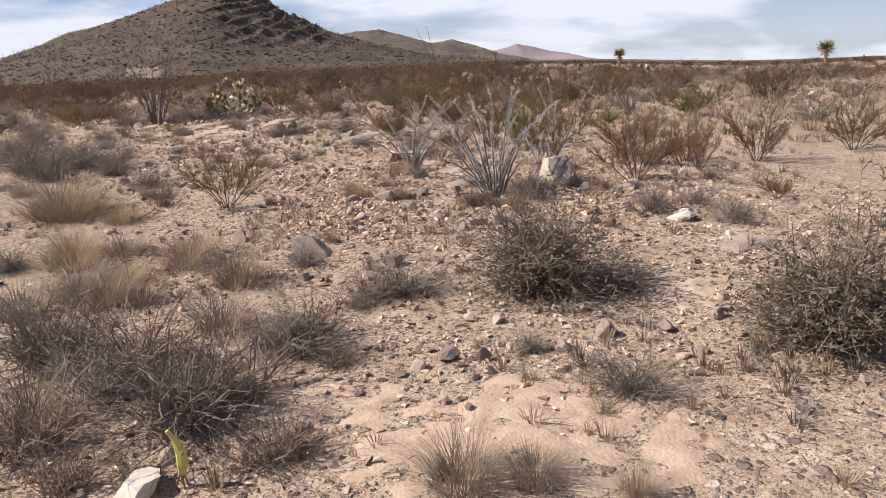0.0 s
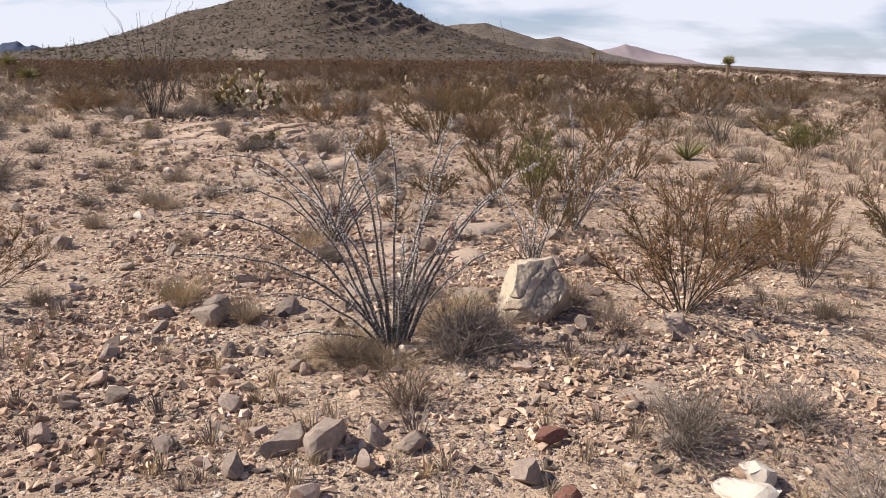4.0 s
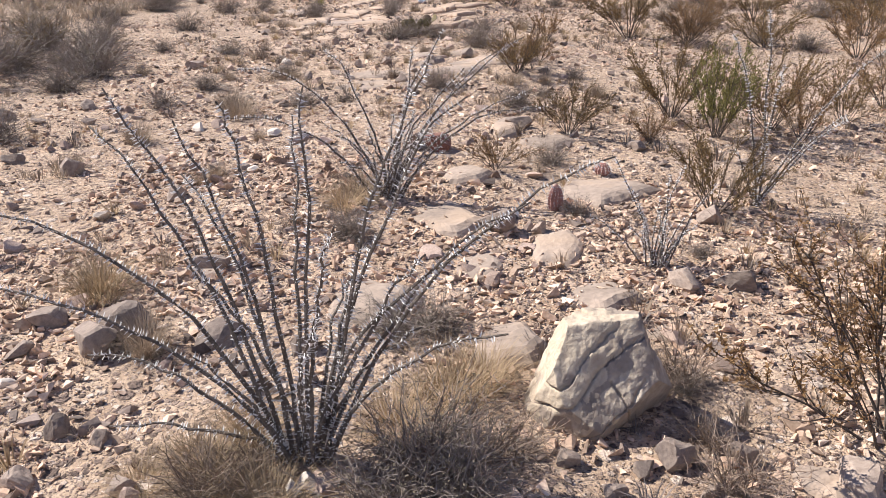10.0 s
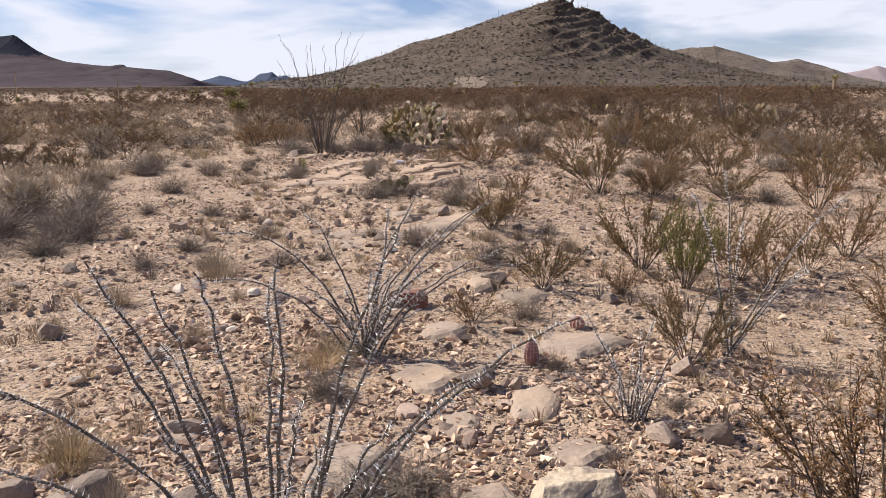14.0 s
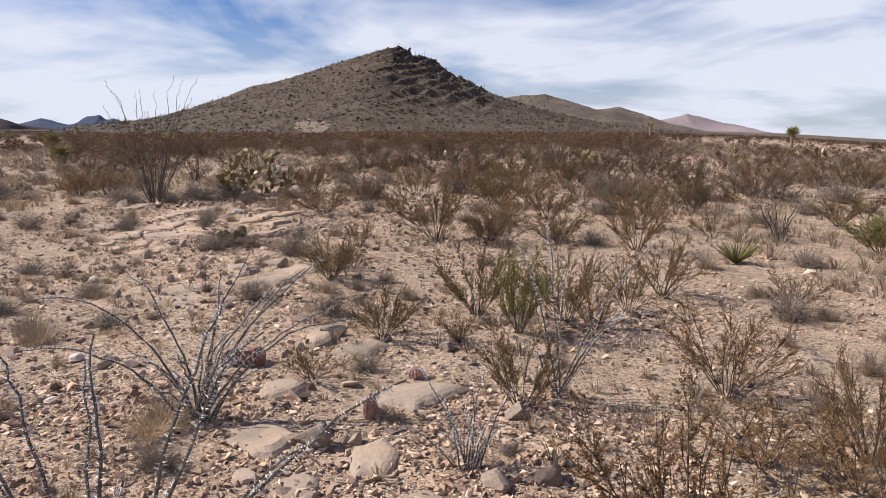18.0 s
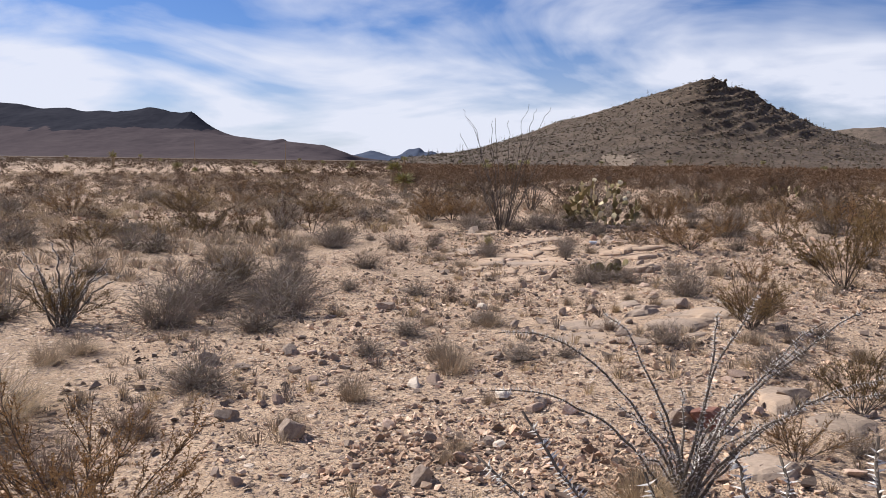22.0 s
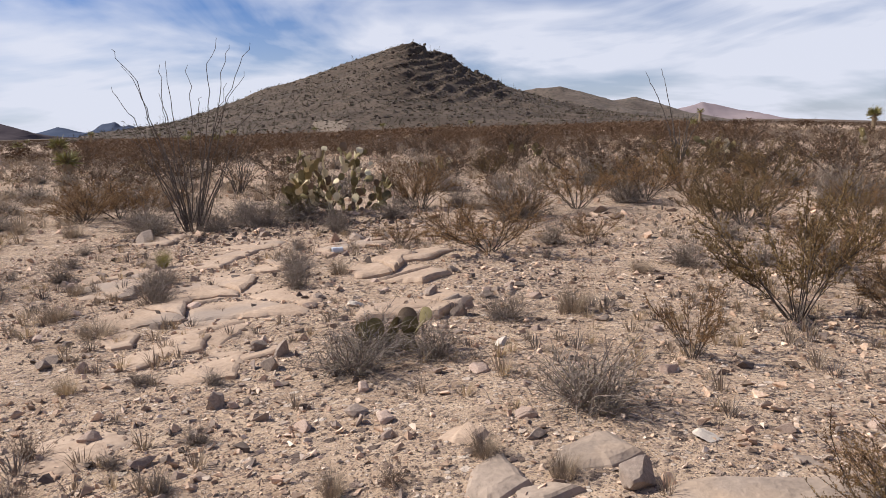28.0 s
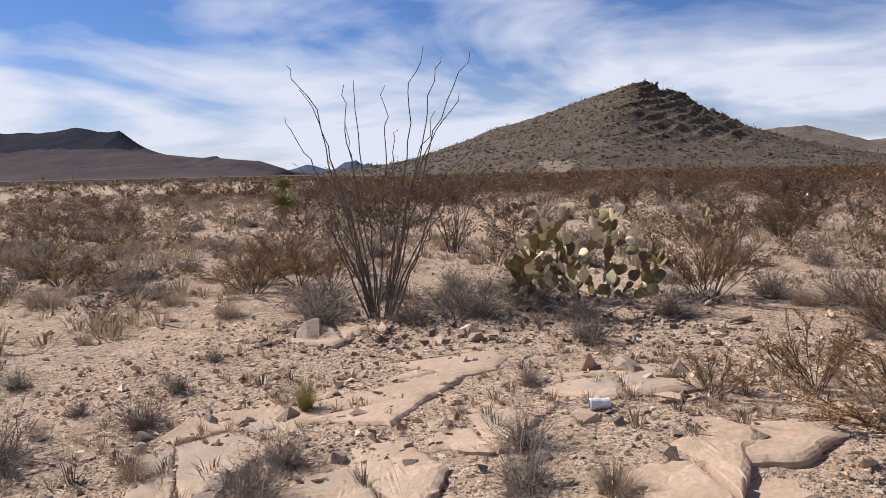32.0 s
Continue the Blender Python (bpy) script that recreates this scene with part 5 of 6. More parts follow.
def slab(x, y, wide, deep, turn, thick, seed):
    """A flat bed of rock with broken straight sides and open cracks; one side stands proud, the other dips under the gravel."""
    rng = random.Random(seed * 7 + 1)
    grow = 1.2 if y < 10 else 1.5
    verts, faces = [], []
    z0, lean = ground_z(x, y), Vector((0.75, -0.66))
    c, s_ = math.cos(radians(turn)), math.sin(radians(turn))
    rings = [0.0, 0.2, 0.4, 0.6, 0.75, 0.88, 0.95, 0.985, 1.0, 1.006, 1.012]
    edge = len(rings) - 3
    size = wide * deep
    for number, poly in enumerate(slab_pieces(rng, wide * grow, deep * grow, (3 if size > 0.7 else 2 if size > 0.4 else 1 if size > 0.2 else 0) if y > 10 else (1 if size > 0.5 else 0))):
        mid = sum(poly, Vector((0, 0))) / len(poly)
        round_ = sum((poly[k] - poly[k - 1]).length for k in range(len(poly)))
        count = max(24, int(round_ / 0.03))
        rim, k, step = [], 0, round_ / count
        for k in range(len(poly)):
            a, b = poly[k], poly[(k + 1) % len(poly)]
            many = max(2, int((b - a).length / step))
            rim += [a.lerp(b, n / many) for n in range(many)]
        sides, base_index = len(rim), len(verts)
        lift = rng.uniform(-0.012, 0.012)
        for r, q in enumerate(rings):
            for s in range(sides):
                p = rim[s]
                jag = 1 + 0.13 * noise.noise(Vector((p.x * 4, p.y * 4, seed))) + 0.07 * noise.noise(Vector((p.x * 11, p.y * 11, seed))) + 0.03 * noise.noise(Vector((p.x * 30, p.y * 30, seed + 3)))
                if r >= edge:
                    jag += 0.012 * noise.noise(Vector((p.x * 40, p.y * 40, seed + r)))
                px, py = mid.x + (p.x - mid.x) * q * jag, mid.y + (p.y - mid.y) * q * jag
                gx, gy = x + px * c - py * s_, y + px * s_ + py * c
                u = 0.5 + 0.5 * max(-1, min(1, (px / wide * 1.6 * lean.x + py / deep * 1.6 * lean.y)))
                top = thick * (-0.20 + 0.72 * u) + 0.016 * noise.noise(Vector((gx * 1.6, gy * 1.6, 1))) + 0.005 * noise.noise(Vector((gx * 9, gy * 9, 4))) + lift
                # beds break away in thin steps
                band = (gx * 0.55 - gy * 0.75) * 3.2 + 0.9 * noise.noise(Vector((gx * 1.1, gy * 1.1, 9)))
                top += 0.012 * (smoothstep(0.45, 0.55, band - math.floor(band)) - (band - math.floor(band)))
                base = height(gx, gy) * 0.5 + z0 * 0.5
                if y < 10:   # the nearer beds are worn round
                    top -= 0.45 * thick * max(0.0, (q - 0.45) / 0.55) ** 2
                top -= 0.28 * thick * max(0.0, (q - 0.8) / 0.2) ** 2
                z = base + top if r <= edge else (base + top - 0.45 * thick - 0.01 if r == edge + 1 else base - 0.09)
                verts.append((gx, gy, z))
        for r in range(len(rings) - 1):
            for s in range(sides):
                t = (s + 1) % sides
                i = base_index
                faces.append((i + r * sides + s, i + r * sides + t, i + (r + 1) * sides + t, i + (r + 1) * sides + s))
    ob = part("rock_slab", (verts, faces), MAT_BEDROCK if y > 9 else MAT_SLAB)
    return tagged(ob, "flat slab of tan bedrock with cracks and broken edges" if y > 9 else "flat slab of grey-brown limestone bedrock with broken edges, sunk in gravel", "rock", "bedrock slabs")


# x, y, width, depth, turn and thickness of the slabs
SLABS_A = [(0.47, -0.34, 0.6, 0.8, -33, 0.11), (0.33, 1.4, 0.42, 0.64, -20, 0.09), (0.84, 2.24, 0.3, 0.2, -21, 0.05), (-0.22, 2.86, 0.35, 0.47, 5, 0.18), (0.39, 3.08, 0.26, 0.23, -7, 0.1), (-0.85, 3.14, 0.45, 0.6, 16, 0.2), (-1.7, 3.33, 0.5, 0.43, 28, 0.06), (0.14, 3.39, 0.39, 0.48, -2, 0.16), (-0.45, 3.64, 0.28, 0.47, 7, 0.06), (-0.08, 3.88, 0.26, 0.58, 1, 0.07), (-0.73, 4.15, 0.47, 0.76, 10, 0.1), (0.12, 4.79, 0.67, 0.6, -1, 0.12), (-0.71, 4.91, 0.35, 0.53, 8, 0.12), (-0.24, 5.8, 0.42, 0.48, 2, 0.1), (-0.57, 6.11, 0.31, 0.64, 5, 0.15)]
SLABS_B = [(-1.55, 7.18, 0.48, 0.29, -14, 0.07), (-2.09, 7.36, 0.65, 0.75, 16, 0.05), (-1.11, 7.53, 0.22, 0.37, -20, 0.1), (-2.05, 7.78, 0.61, 0.45, -3, 0.05), (-1.26, 8.08, 0.65, 0.96, -15, 0.13), (-1.64, 8.4, 0.32, 0.49, -8, 0.16), (-0.89, 8.57, 0.67, 0.78, -18, 0.09), (-1.61, 8.6, 0.28, 0.23, -7, 0.1), (-1.82, 8.68, 0.24, 0.31, -3, 0.1), (-1.79, 8.81, 0.26, 0.56, -6, 0.1), (-1.4, 9, 0.4, 0.57, -10, 0.12), (-1.89, 9.25, 0.28, 0.36, -1, 0.12), (-3.7, 9.53, 0.55, 0.57, 25, 0.06), (-3.52, 10.74, 0.49, 0.62, 25, 0.06), (-3.91, 10.91, 0.18, 0.33, 29, 0.06)]
SLABS_C = [(-3.14, 10.92, 0.25, 0.24, 18, 0.06), (-3.73, 11.22, 0.34, 0.38, 25, 0.06), (-4.29, 11.47, 0.25, 0.47, 30, 0.05), (-3.7, 11.68, 0.47, 0.74, 22, 0.06), (-2.18, 12, 0.66, 0.9, 1, 0.12), (-4.49, 12.37, 0.71, 0.92, 27, 0.07), (-3.54, 12.51, 1.13, 1.05, 17, 0.09), (-2.18, 13.19, 0.46, 0.83, 1, 0.13), (-5.03, 13.27, 0.49, 0.68, 28, 0.05), (-4.13, 13.35, 0.74, 0.99, 20, 0.08), (-2.51, 13.74, 0.48, 1.01, 4, 0.1), (-5.03, 13.89, 0.63, 0.82, 25, 0.06), (-2.13, 13.98, 0.49, 0.61, 0, 0.1), (-3.7, 14.17, 0.58, 0.92, 14, 0.07), (-4.57, 14.75, 0.91, 1.33, 19, 0.09)]
SLABS_D = [(-2.88, 15.34, 0.83, 1.02, 6, 0.1), (-4.21, 15.74, 0.66, 0.83, 15, 0.05), (-5.68, 16.63, 0.58, 1.14, 22, 0.1)]
for seed, row in enumerate(SLABS_A + SLABS_B + SLABS_C + SLABS_D):
    slab(*row, seed + 1)


def build_boulder():
    """A block of bedded limestone: sloping faces, open seams along the beds, a cream crust above, an undercut side."""
    verts, faces = cut_rock(5, 7, rough=0.0, planes=[((0.10, -0.74, 0.66), 0.46), ((0.82, -0.05, 0.56), 0.66), ((-0.86, -0.10, 0.46), 0.72), ((0.0, 0.95, 0.3), 0.62),
                                                    ((-0.30, -0.95, -0.05), 0.74), ((0.66, -0.62, -0.42), 0.50), ((0.97, 0.12, 0.0), 0.84), ((-0.10, 0.10, 0.97), 0.66),
                                                    ((0.62, 0.70, 0.35), 0.62), ((-0.75, 0.60, 0.28), 0.66), ((-0.70, -0.66, 0.25), 0.78)])
    bed = Vector((-0.42, -0.22, 0.88)).normalized()
    cross = Vector((0.8, 0.35, 0.5)).normalized()
    moved, crust = [], []
    for co in verts:
        v = Vector(co)
        out = v.normalized()
        s = v.dot(bed) + 0.09 * noise.noise(v * 2.1) + 0.02 * noise.noise(v * 8)
        t = v.dot(cross) + 0.06 * noise.noise(v * 3 + Vector((4, 0, 0)))
        open_seam = 0.0
        for level, lo, hi in ((0.54, -0.9, 0.35), (0.36, -0.9, 0.6), (0.05, -0.55, 0.35)):
            if lo < t < hi:
                open_seam = max(open_seam, math.exp(-((s - level) / 0.008) ** 2))
        if -0.2 < s < 0.22:
            open_seam = max(open_seam, 0.8 * math.exp(-((t - 0.02) / 0.009) ** 2))
        ledge = 0.016 * smoothstep(0.35, 0.375, s) + 0.012 * smoothstep(0.53, 0.555, s)
        v += out * (0.028 * noise.noise(v * 2.6) + 0.016 * noise.noise(v * 6) + 0.010 * noise.noise(v * 17) + ledge - 0.06 * open_seam)
        moved.append(tuple(v))
        crust.append(s + 0.16 * noise.noise(v * 4.2 + Vector((7, 0, 0))) + 0.10 * noise.noise(v * 11) - 0.28 * max(t, 0))
    block = part("boulder", (moved, faces), MAT_BOULDER, smooth=True)
    block.data.materials.append(MAT_CREAM)
    for face in block.data.polygons:
        c = sum(crust[k] for k in face.vertices) / 3
        face.material_index = 1 if c > 0.30 or 0.06 < c < 0.14 else 0
    block.matrix_basis = Matrix.LocRotScale((0.16, 2.50, 0.175), Euler((0.0, 0.0, 0.05)), Vector((0.275, 0.29, 0.345)))
    return tagged(block, "pale cream and grey limestone boulder with a dark undercut side", "rock")


build_boulder()

# x, y, width and height of the single rocks
ROCKS_A = [(-1.04, -1.95, 0.09, 0.06), (-0.71, -1.89, 0.09, 0.06), (-1.35, -1.87, 0.12, 0.09), (-2.18, -1.85, 0.11, 0.07), (-2.33, -0.26, 0.11, 0.06), (-2.13, -0.02, 0.12, 0.1), (-2.65, 0.64, 0.31, 0.13), (-0.3, 0.67, 0.14, 0.08), (-0.89, 0.78, 0.08, 0.07), (-1.37, 0.82, 0.1, 0.08), (-0.7, 0.94, 0.13, 0.06), (-1.04, 0.96, 0.19, 0.12), (-1.2, 0.98, 0.19, 0.08), (-0.85, 1.11, 0.07, 0.06), (-3.2, 1.45, 0.17, 0.07), (-1.98, 1.52, 0.12, 0.08), (-2.18, 1.52, 0.07, 0.06), (-1.52, 1.77, 0.09, 0.05), (-1.2, 1.8, 0.07, 0.06), (-1.4, 2, 0.07, 0.05), (-1.56, 2.02, 0.09, 0.07), (1.28, 2.02, 0.13, 0.07)]
ROCKS_B = [(0.2, 2.05, 0.07, 0.04), (0.48, 2.12, 0.06, 0.04), (0.06, 2.17, 0.07, 0.04), (0.29, 2.18, 0.07, 0.04), (-1.96, 2.2, 0.07, 0.05), (0.38, 2.24, 0.1, 0.09), (0.91, 2.26, 0.16, 0.08), (0.58, 2.3, 0.08, 0.07), (-2, 2.42, 0.09, 0.05), (-1.75, 2.53, 0.18, 0.14), (-0.95, 2.65, 0.13, 0.07), (-2.05, 2.66, 0.13, 0.1), (-1.71, 2.66, 0.17, 0.11), (-1.31, 2.67, 0.2, 0.07), (-1.36, 2.7, 0.07, 0.05), (0.6, 2.93, 0.07, 0.06), (-1.61, 3.29, 0.16, 0.07), (0.52, 3.53, 0.16, 0.07), (0.77, 3.59, 0.17, 0.1), (-0.39, 4.01, 0.18, 0.12), (-0.16, 4.02, 0.09, 0.08), (-2.29, 4.2, 0.14, 0.08)]
ROCKS_C = [(0.73, 4.39, 0.16, 0.1), (-3.23, 4.58, 0.18, 0.12), (-3.74, 4.71, 0.14, 0.07), (-2.43, 4.71, 0.08, 0.05), (-2.1, 4.76, 0.08, 0.05), (-1.13, 5.43, 0.21, 0.12), (-1.97, 5.46, 0.1, 0.07), (0.39, 5.69, 0.16, 0.07), (-4.73, 5.89, 0.18, 0.11), (-0.47, 6.05, 0.16, 0.1), (-4.25, 6.34, 0.16, 0.08), (-0.61, 6.98, 0.07, 0.04), (-1.67, 7.36, 0.13, 0.08), (-2.66, 7.57, 0.1, 0.08), (-2.33, 8.19, 0.08, 0.07), (-1.59, 8.29, 0.09, 0.09), (-4.24, 8.33, 0.16, 0.11), (-2.1, 8.41, 0.12, 0.07), (-1.27, 8.61, 0.12, 0.12), (-3.14, 9.93, 0.12, 0.09), (-2.97, 10.53, 0.11, 0.1), (-2.95, 10.81, 0.1, 0.11)]
ROCKS_D = [(-4.49, 10.89, 0.09, 0.05), (-3.12, 10.93, 0.1, 0.07), (-1.79, 11.59, 0.1, 0.1), (-1.83, 11.94, 0.14, 0.09), (-1.55, 12.07, 0.12, 0.06), (-1.35, 12.25, 0.1, 0.05), (-1.99, 12.26, 0.13, 0.08), (-4.7, 12.88, 0.19, 0.08), (-4.72, 13.11, 0.17, 0.08), (-4.27, 13.5, 0.1, 0.07), (-2.49, 15.25, 0.19, 0.08), (-2.83, 15.38, 0.2, 0.1), (-4.14, 16.35, 0.15, 0.09), (-5.73, 16.43, 0.31, 0.13)]
for row in ROCKS_A + ROCKS_B + ROCKS_C + ROCKS_D:
    set_rock(*row, MAT_ROCK, "angular grey limestone rock resting on gravel")
WHITE_STONES_A = [(-3.58, -2.68, 0.23, 0.07), (-1.37, -1.05, 0.09, 0.06), (0.47, -0.2, 0.07, 0.04), (0.42, 0.45, 0.21, 0.08), (0.53, 0.55, 0.2, 0.08), (-0.71, 1.88, 0.05, 0.04), (-0.66, 1.9, 0.06, 0.05), (-1.89, 2.22, 0.06, 0.03), (-2.54, 3.84, 0.11, 0.05), (-2.03, 4.72, 0.08, 0.04), (-2.24, 5.61, 0.12, 0.06), (-2.93, 5.77, 0.12, 0.06), (-2.21, 7.53, 0.05, 0.04), (-3.23, 8.43, 0.1, 0.06), (-0.89, 8.96, 0.09, 0.04), (-1.56, 10.72, 0.09, 0.05), (-2.6, 12.03, 0.12, 0.05)]
for row in WHITE_STONES_A:
    set_rock(*row, MAT_WHITE_ROCK, "bright whitish stone lying on gravel")
RUST_STONES_A = [(-0.2, 0.48, 0.11, 0.07), (-0.15, 0.93, 0.11, 0.08), (-0.68, 1, 0.06, 0.04), (-0.99, 5.43, 0.23, 0.15)]
for row in RUST_STONES_A:
    set_rock(*row, MAT_RED_ROCK, "dark rust-brown stone lying on gravel")

# ---- small things lying about ----
can = tagged(new("tin_can"), "faded white crushed tin can lying on gravel", "can")
can.matrix_basis = pose(-2.98, 14.39, ground_z(-2.98, 14.39) + 0.035, 0, 90, 20)
cv, cf = [], []
tube(cv, cf, [Vector((0, 0, z)) for z in (-0.062, -0.058, -0.02, 0.01, 0.056, 0.06)], [0.027, 0.033, 0.0325, 0.029, 0.033, 0.028], 18)
part("body", (cv, cf), MAT_TIN, can)
cv, cf = [], []
tube(cv, cf, [Vector((0, 0, 0.06)), Vector((0, 0, 0.063))], [0.026, 0.024], 18)
part("lid", (cv, cf), MAT_ROCK, can, "dull grey can lid")

pod = tagged(new("yellow_cactus_stalk"), "bright yellow dried plant stalk standing in brown litter", "plant")
pod.matrix_basis = pose(-3.41, -2.66, ground_z(-3.41, -2.66), 0, 4, 0)
pv, pf = [], []
tube(pv, pf, [Vector((0, 0, 0.05)), Vector((0.005, 0, 0.09)), Vector((0, 0, 0.14)), Vector((-0.02, 0, 0.19)), Vector((-0.045, 0, 0.225))], [0.012, 0.022, 0.02, 0.013, 0.008], 8)
part("pod", (pv, pf), MAT_YELLOW, pod)
for k in range(4):
    pv, pf = [], []
    tube(pv, pf, [Vector((0, 0, 0.07)), Vector((0.03 * math.cos(k * 1.7), 0.03 * math.sin(k * 1.7), -0.02))], [0.004, 0.003], 5)
    part("stalk", (pv, pf), MAT_STRAW, pod)

# ---- scattered growth and gravel ----


def triangle_mesh(name, verts, tris, mat):
    """A mesh from arrays of vertices and triangles."""
    mesh = bpy.data.meshes.new(name)
    mesh.vertices.add(len(verts))
    mesh.vertices.foreach_set("co", np.ascontiguousarray(verts, dtype=np.float32).ravel())
    mesh.loops.add(len(tris) * 3)
    mesh.loops.foreach_set("vertex_index", np.ascontiguousarray(tris, dtype=np.int32).ravel())
    mesh.polygons.add(len(tris))
    mesh.polygons.foreach_set("loop_start", np.arange(0, len(tris) * 3, 3, dtype=np.int32))
    mesh.polygons.foreach_set("loop_total", np.full(len(tris), 3, dtype=np.int32))
    mesh.update(calc_edges=True)
    mesh.materials.append(mat)
    mesh.shade_flat()
    return mesh


def scatter(name, shapes, rows, mat, label, category, tilt=0.0, seed=0):
    """Sets shapes at rows of x, y, z, width, height, turn, and joins them into one object of kind stuff."""
    rng = np.random.default_rng(seed)
    all_v, all_t, base = [], [], 0
    rows = np.asarray(rows, dtype=float)
    pick = rng.integers(0, len(shapes), len(rows))
    for k, (verts, tris) in enumerate(shapes):
        some = rows[pick == k]
        if not len(some):
            continue
        c, s = np.cos(some[:, 5]), np.sin(some[:, 5])
        v = np.asarray(verts)[None] * np.stack([some[:, 3], some[:, 3] * rng.uniform(0.75, 1.2, len(some)), some[:, 4]], 1)[:, None]
        if tilt:
            a = rng.normal(0, tilt, (len(some), 1))
            y, z = v[..., 1].copy(), v[..., 2].copy()
            v[..., 1], v[..., 2] = y * np.cos(a) - z * np.sin(a), y * np.sin(a) + z * np.cos(a)
        x, y = v[..., 0].copy(), v[..., 1].copy()
        v[..., 0], v[..., 1] = x * c[:, None] - y * s[:, None], x * s[:, None] + y * c[:, None]
        v += some[:, None, :3]
        n = len(verts)
        t = np.asarray(tris)[None] + (base + np.arange(len(some)) * n)[:, None, None]
        all_v.append(v.reshape(-1, 3))
        all_t.append(t.reshape(-1, 3))
        base += n * len(some)
    ob = new(name, triangle_mesh(name, np.concatenate(all_v), np.concatenate(all_t), mat))
    return tagged(ob, label, category, kind="stuff")


def cloud_bush(seed, count, size, flat=0.8, upright=0.3):
    """A loose dome of small leaf triangles, one unit wide, for brush that stays far off."""
    rng = np.random.default_rng(seed)
    verts, tris = [], []
    lobes = rng.uniform(-0.26, 0.26, (6, 2))
    for _ in range(count):
        lobe = lobes[rng.integers(6)]
        w, r, h = rng.uniform(0, 6.28), 0.28 * np.sqrt(rng.random()), rng.random() ** 0.7
        r *= 1.0 - 0.5 * h * h
        at = np.array([lobe[0] * (0.35 + 0.65 * h) + r * np.cos(w), lobe[1] * (0.35 + 0.65 * h) + r * np.sin(w), flat * h * (0.75 + 0.5 * rng.random())])
        a, b = rng.normal(0, 1, 3), rng.normal(0, 1, 3)
        a[2] += np.sign(a[2]) * upright * 3
        a, b = a / np.linalg.norm(a) * size * rng.uniform(0.7, 1.6), b / np.linalg.norm(b) * size * 0.5
        tris.append((len(verts), len(verts) + 1, len(verts) + 2))
        verts.extend((at - a * 0.5, at + a * 0.5 + b * 0.2, at + b))
    return verts, tris


def stone_shapes(count):
    """Sharp broken chips: the hulls of a few random points, one unit in radius."""
    made = []
    for k in range(count):
        rng, bm = random.Random(100 + k), bmesh.new()
        slim = rng.uniform(0.5, 0.9)
        for _ in range(7):
            v = spin(rng) * rng.uniform(0.75, 1.15)
            bm.verts.new((v.x, v.y * slim, v.z * rng.uniform(0.7, 1.1)))
        bmesh.ops.convex_hull(bm, input=bm.verts)
        bmesh.ops.delete(bm, geom=[v for v in bm.verts if not v.link_faces], context="VERTS")
        bmesh.ops.triangulate(bm, faces=bm.faces)
        bm.verts.index_update()
        made.append(([tuple(v.co) for v in bm.verts], [tuple(v.index for v in f.verts) for f in bm.faces]))
        bm.free()
    return made


BRUSH_NEAR = [cloud_bush(k, 260, 0.075) for k in range(7)]
BRUSH_PLAIN = [cloud_bush(90 + k, 18, 0.3) for k in range(5)]
BRUSH_FAR = [cloud_bush(20 + k, 38, 0.19) for k in range(8)]
TUFT_FAR = [cloud_bush(40 + k, 34, 0.15, 0.45, 0.9) for k in range(6)]


def sector(count, near, far, left, right, seed, keep, wide, tall, power=1.0):
    """Rows for scatter, spread over a sector of the plain seen from the walk."""
    rng, rows = random.Random(seed), []
    while len(rows) < count:
        d = math.sqrt(near * near + (far * far - near * near) * rng.random() ** power)
        a = radians(rng.uniform(left, right))
        x, y = d * math.sin(a), d * math.cos(a)
        if not keep(x, y, rng):
            continue
        s = rng.uniform(0.6, 1.35)
        rows.append((x, y, ground_z(x, y) - 0.03, wide * s, tall * s * rng.uniform(0.75, 1.2), rng.uniform(0, 6.28)))
    return rows


def patchy(x, y, rng, lo=0.0, size=0.12, seed=3.0):
    return noise.noise(Vector((x * size, y * size, seed))) + 0.45 * noise.noise(Vector((x * size * 4, y * size * 4, seed))) > lo + rng.uniform(-0.25, 0.25)


def away(x, y):
    """Whether a place lies off the ground that is planted singly."""
    return not (-7.6 < x < 4.6 and -6 < y < 20.5)


BROWN_BELT = lambda x, y, rng: y > 21 and -0.42 * y < x < 0.30 * y + 1 and patchy(x, y, rng, -0.25)
MIXED = lambda x, y, rng: away(x, y) and patchy(x, y, rng, -0.25, 0.16, 9)
LIGHT = lambda x, y, rng: away(x, y) and patchy(x, y, rng, -0.3, 0.2, 14)
scatter("brown_brush", BRUSH_NEAR, sector(430, 40, 66, -28, 22, 1, BROWN_BELT, 1.5, 0.72), MAT_BRUSH, "dense rusty brown creosote brush covering the plain", "brush", seed=1)
scatter("brown_brush_far", BRUSH_FAR, sector(5200, 58, 250, -30, 24, 2, BROWN_BELT, 1.7, 0.8), MAT_BRUSH, "far brown brush along the foot of the hill", "brush", seed=2)
scatter("olive_brush", BRUSH_NEAR, sector(760, 36, 64, -62, 60, 3, MIXED, 1.1, 0.5), MAT_BRUSH, "olive-brown creosote brush on the plain", "brush", seed=3)
scatter("grey_brush", BRUSH_NEAR, sector(640, 34, 62, -64, 62, 4, LIGHT, 0.9, 0.4), MAT_GREY_TWIG, "grey dry brush on the plain", "brush", seed=4)
scatter("olive_brush_far", BRUSH_FAR, sector(5200, 55, 330, -62, 50, 5, MIXED, 1.5, 0.65), MAT_BRUSH, "far olive-brown brush on the plain", "brush", seed=5)
scatter("grey_brush_far", BRUSH_FAR, sector(4200, 50, 330, -62, 50, 6, LIGHT, 1.3, 0.5), MAT_BROWN_TWIG, "far grey-brown brush on the plain", "brush", seed=6)
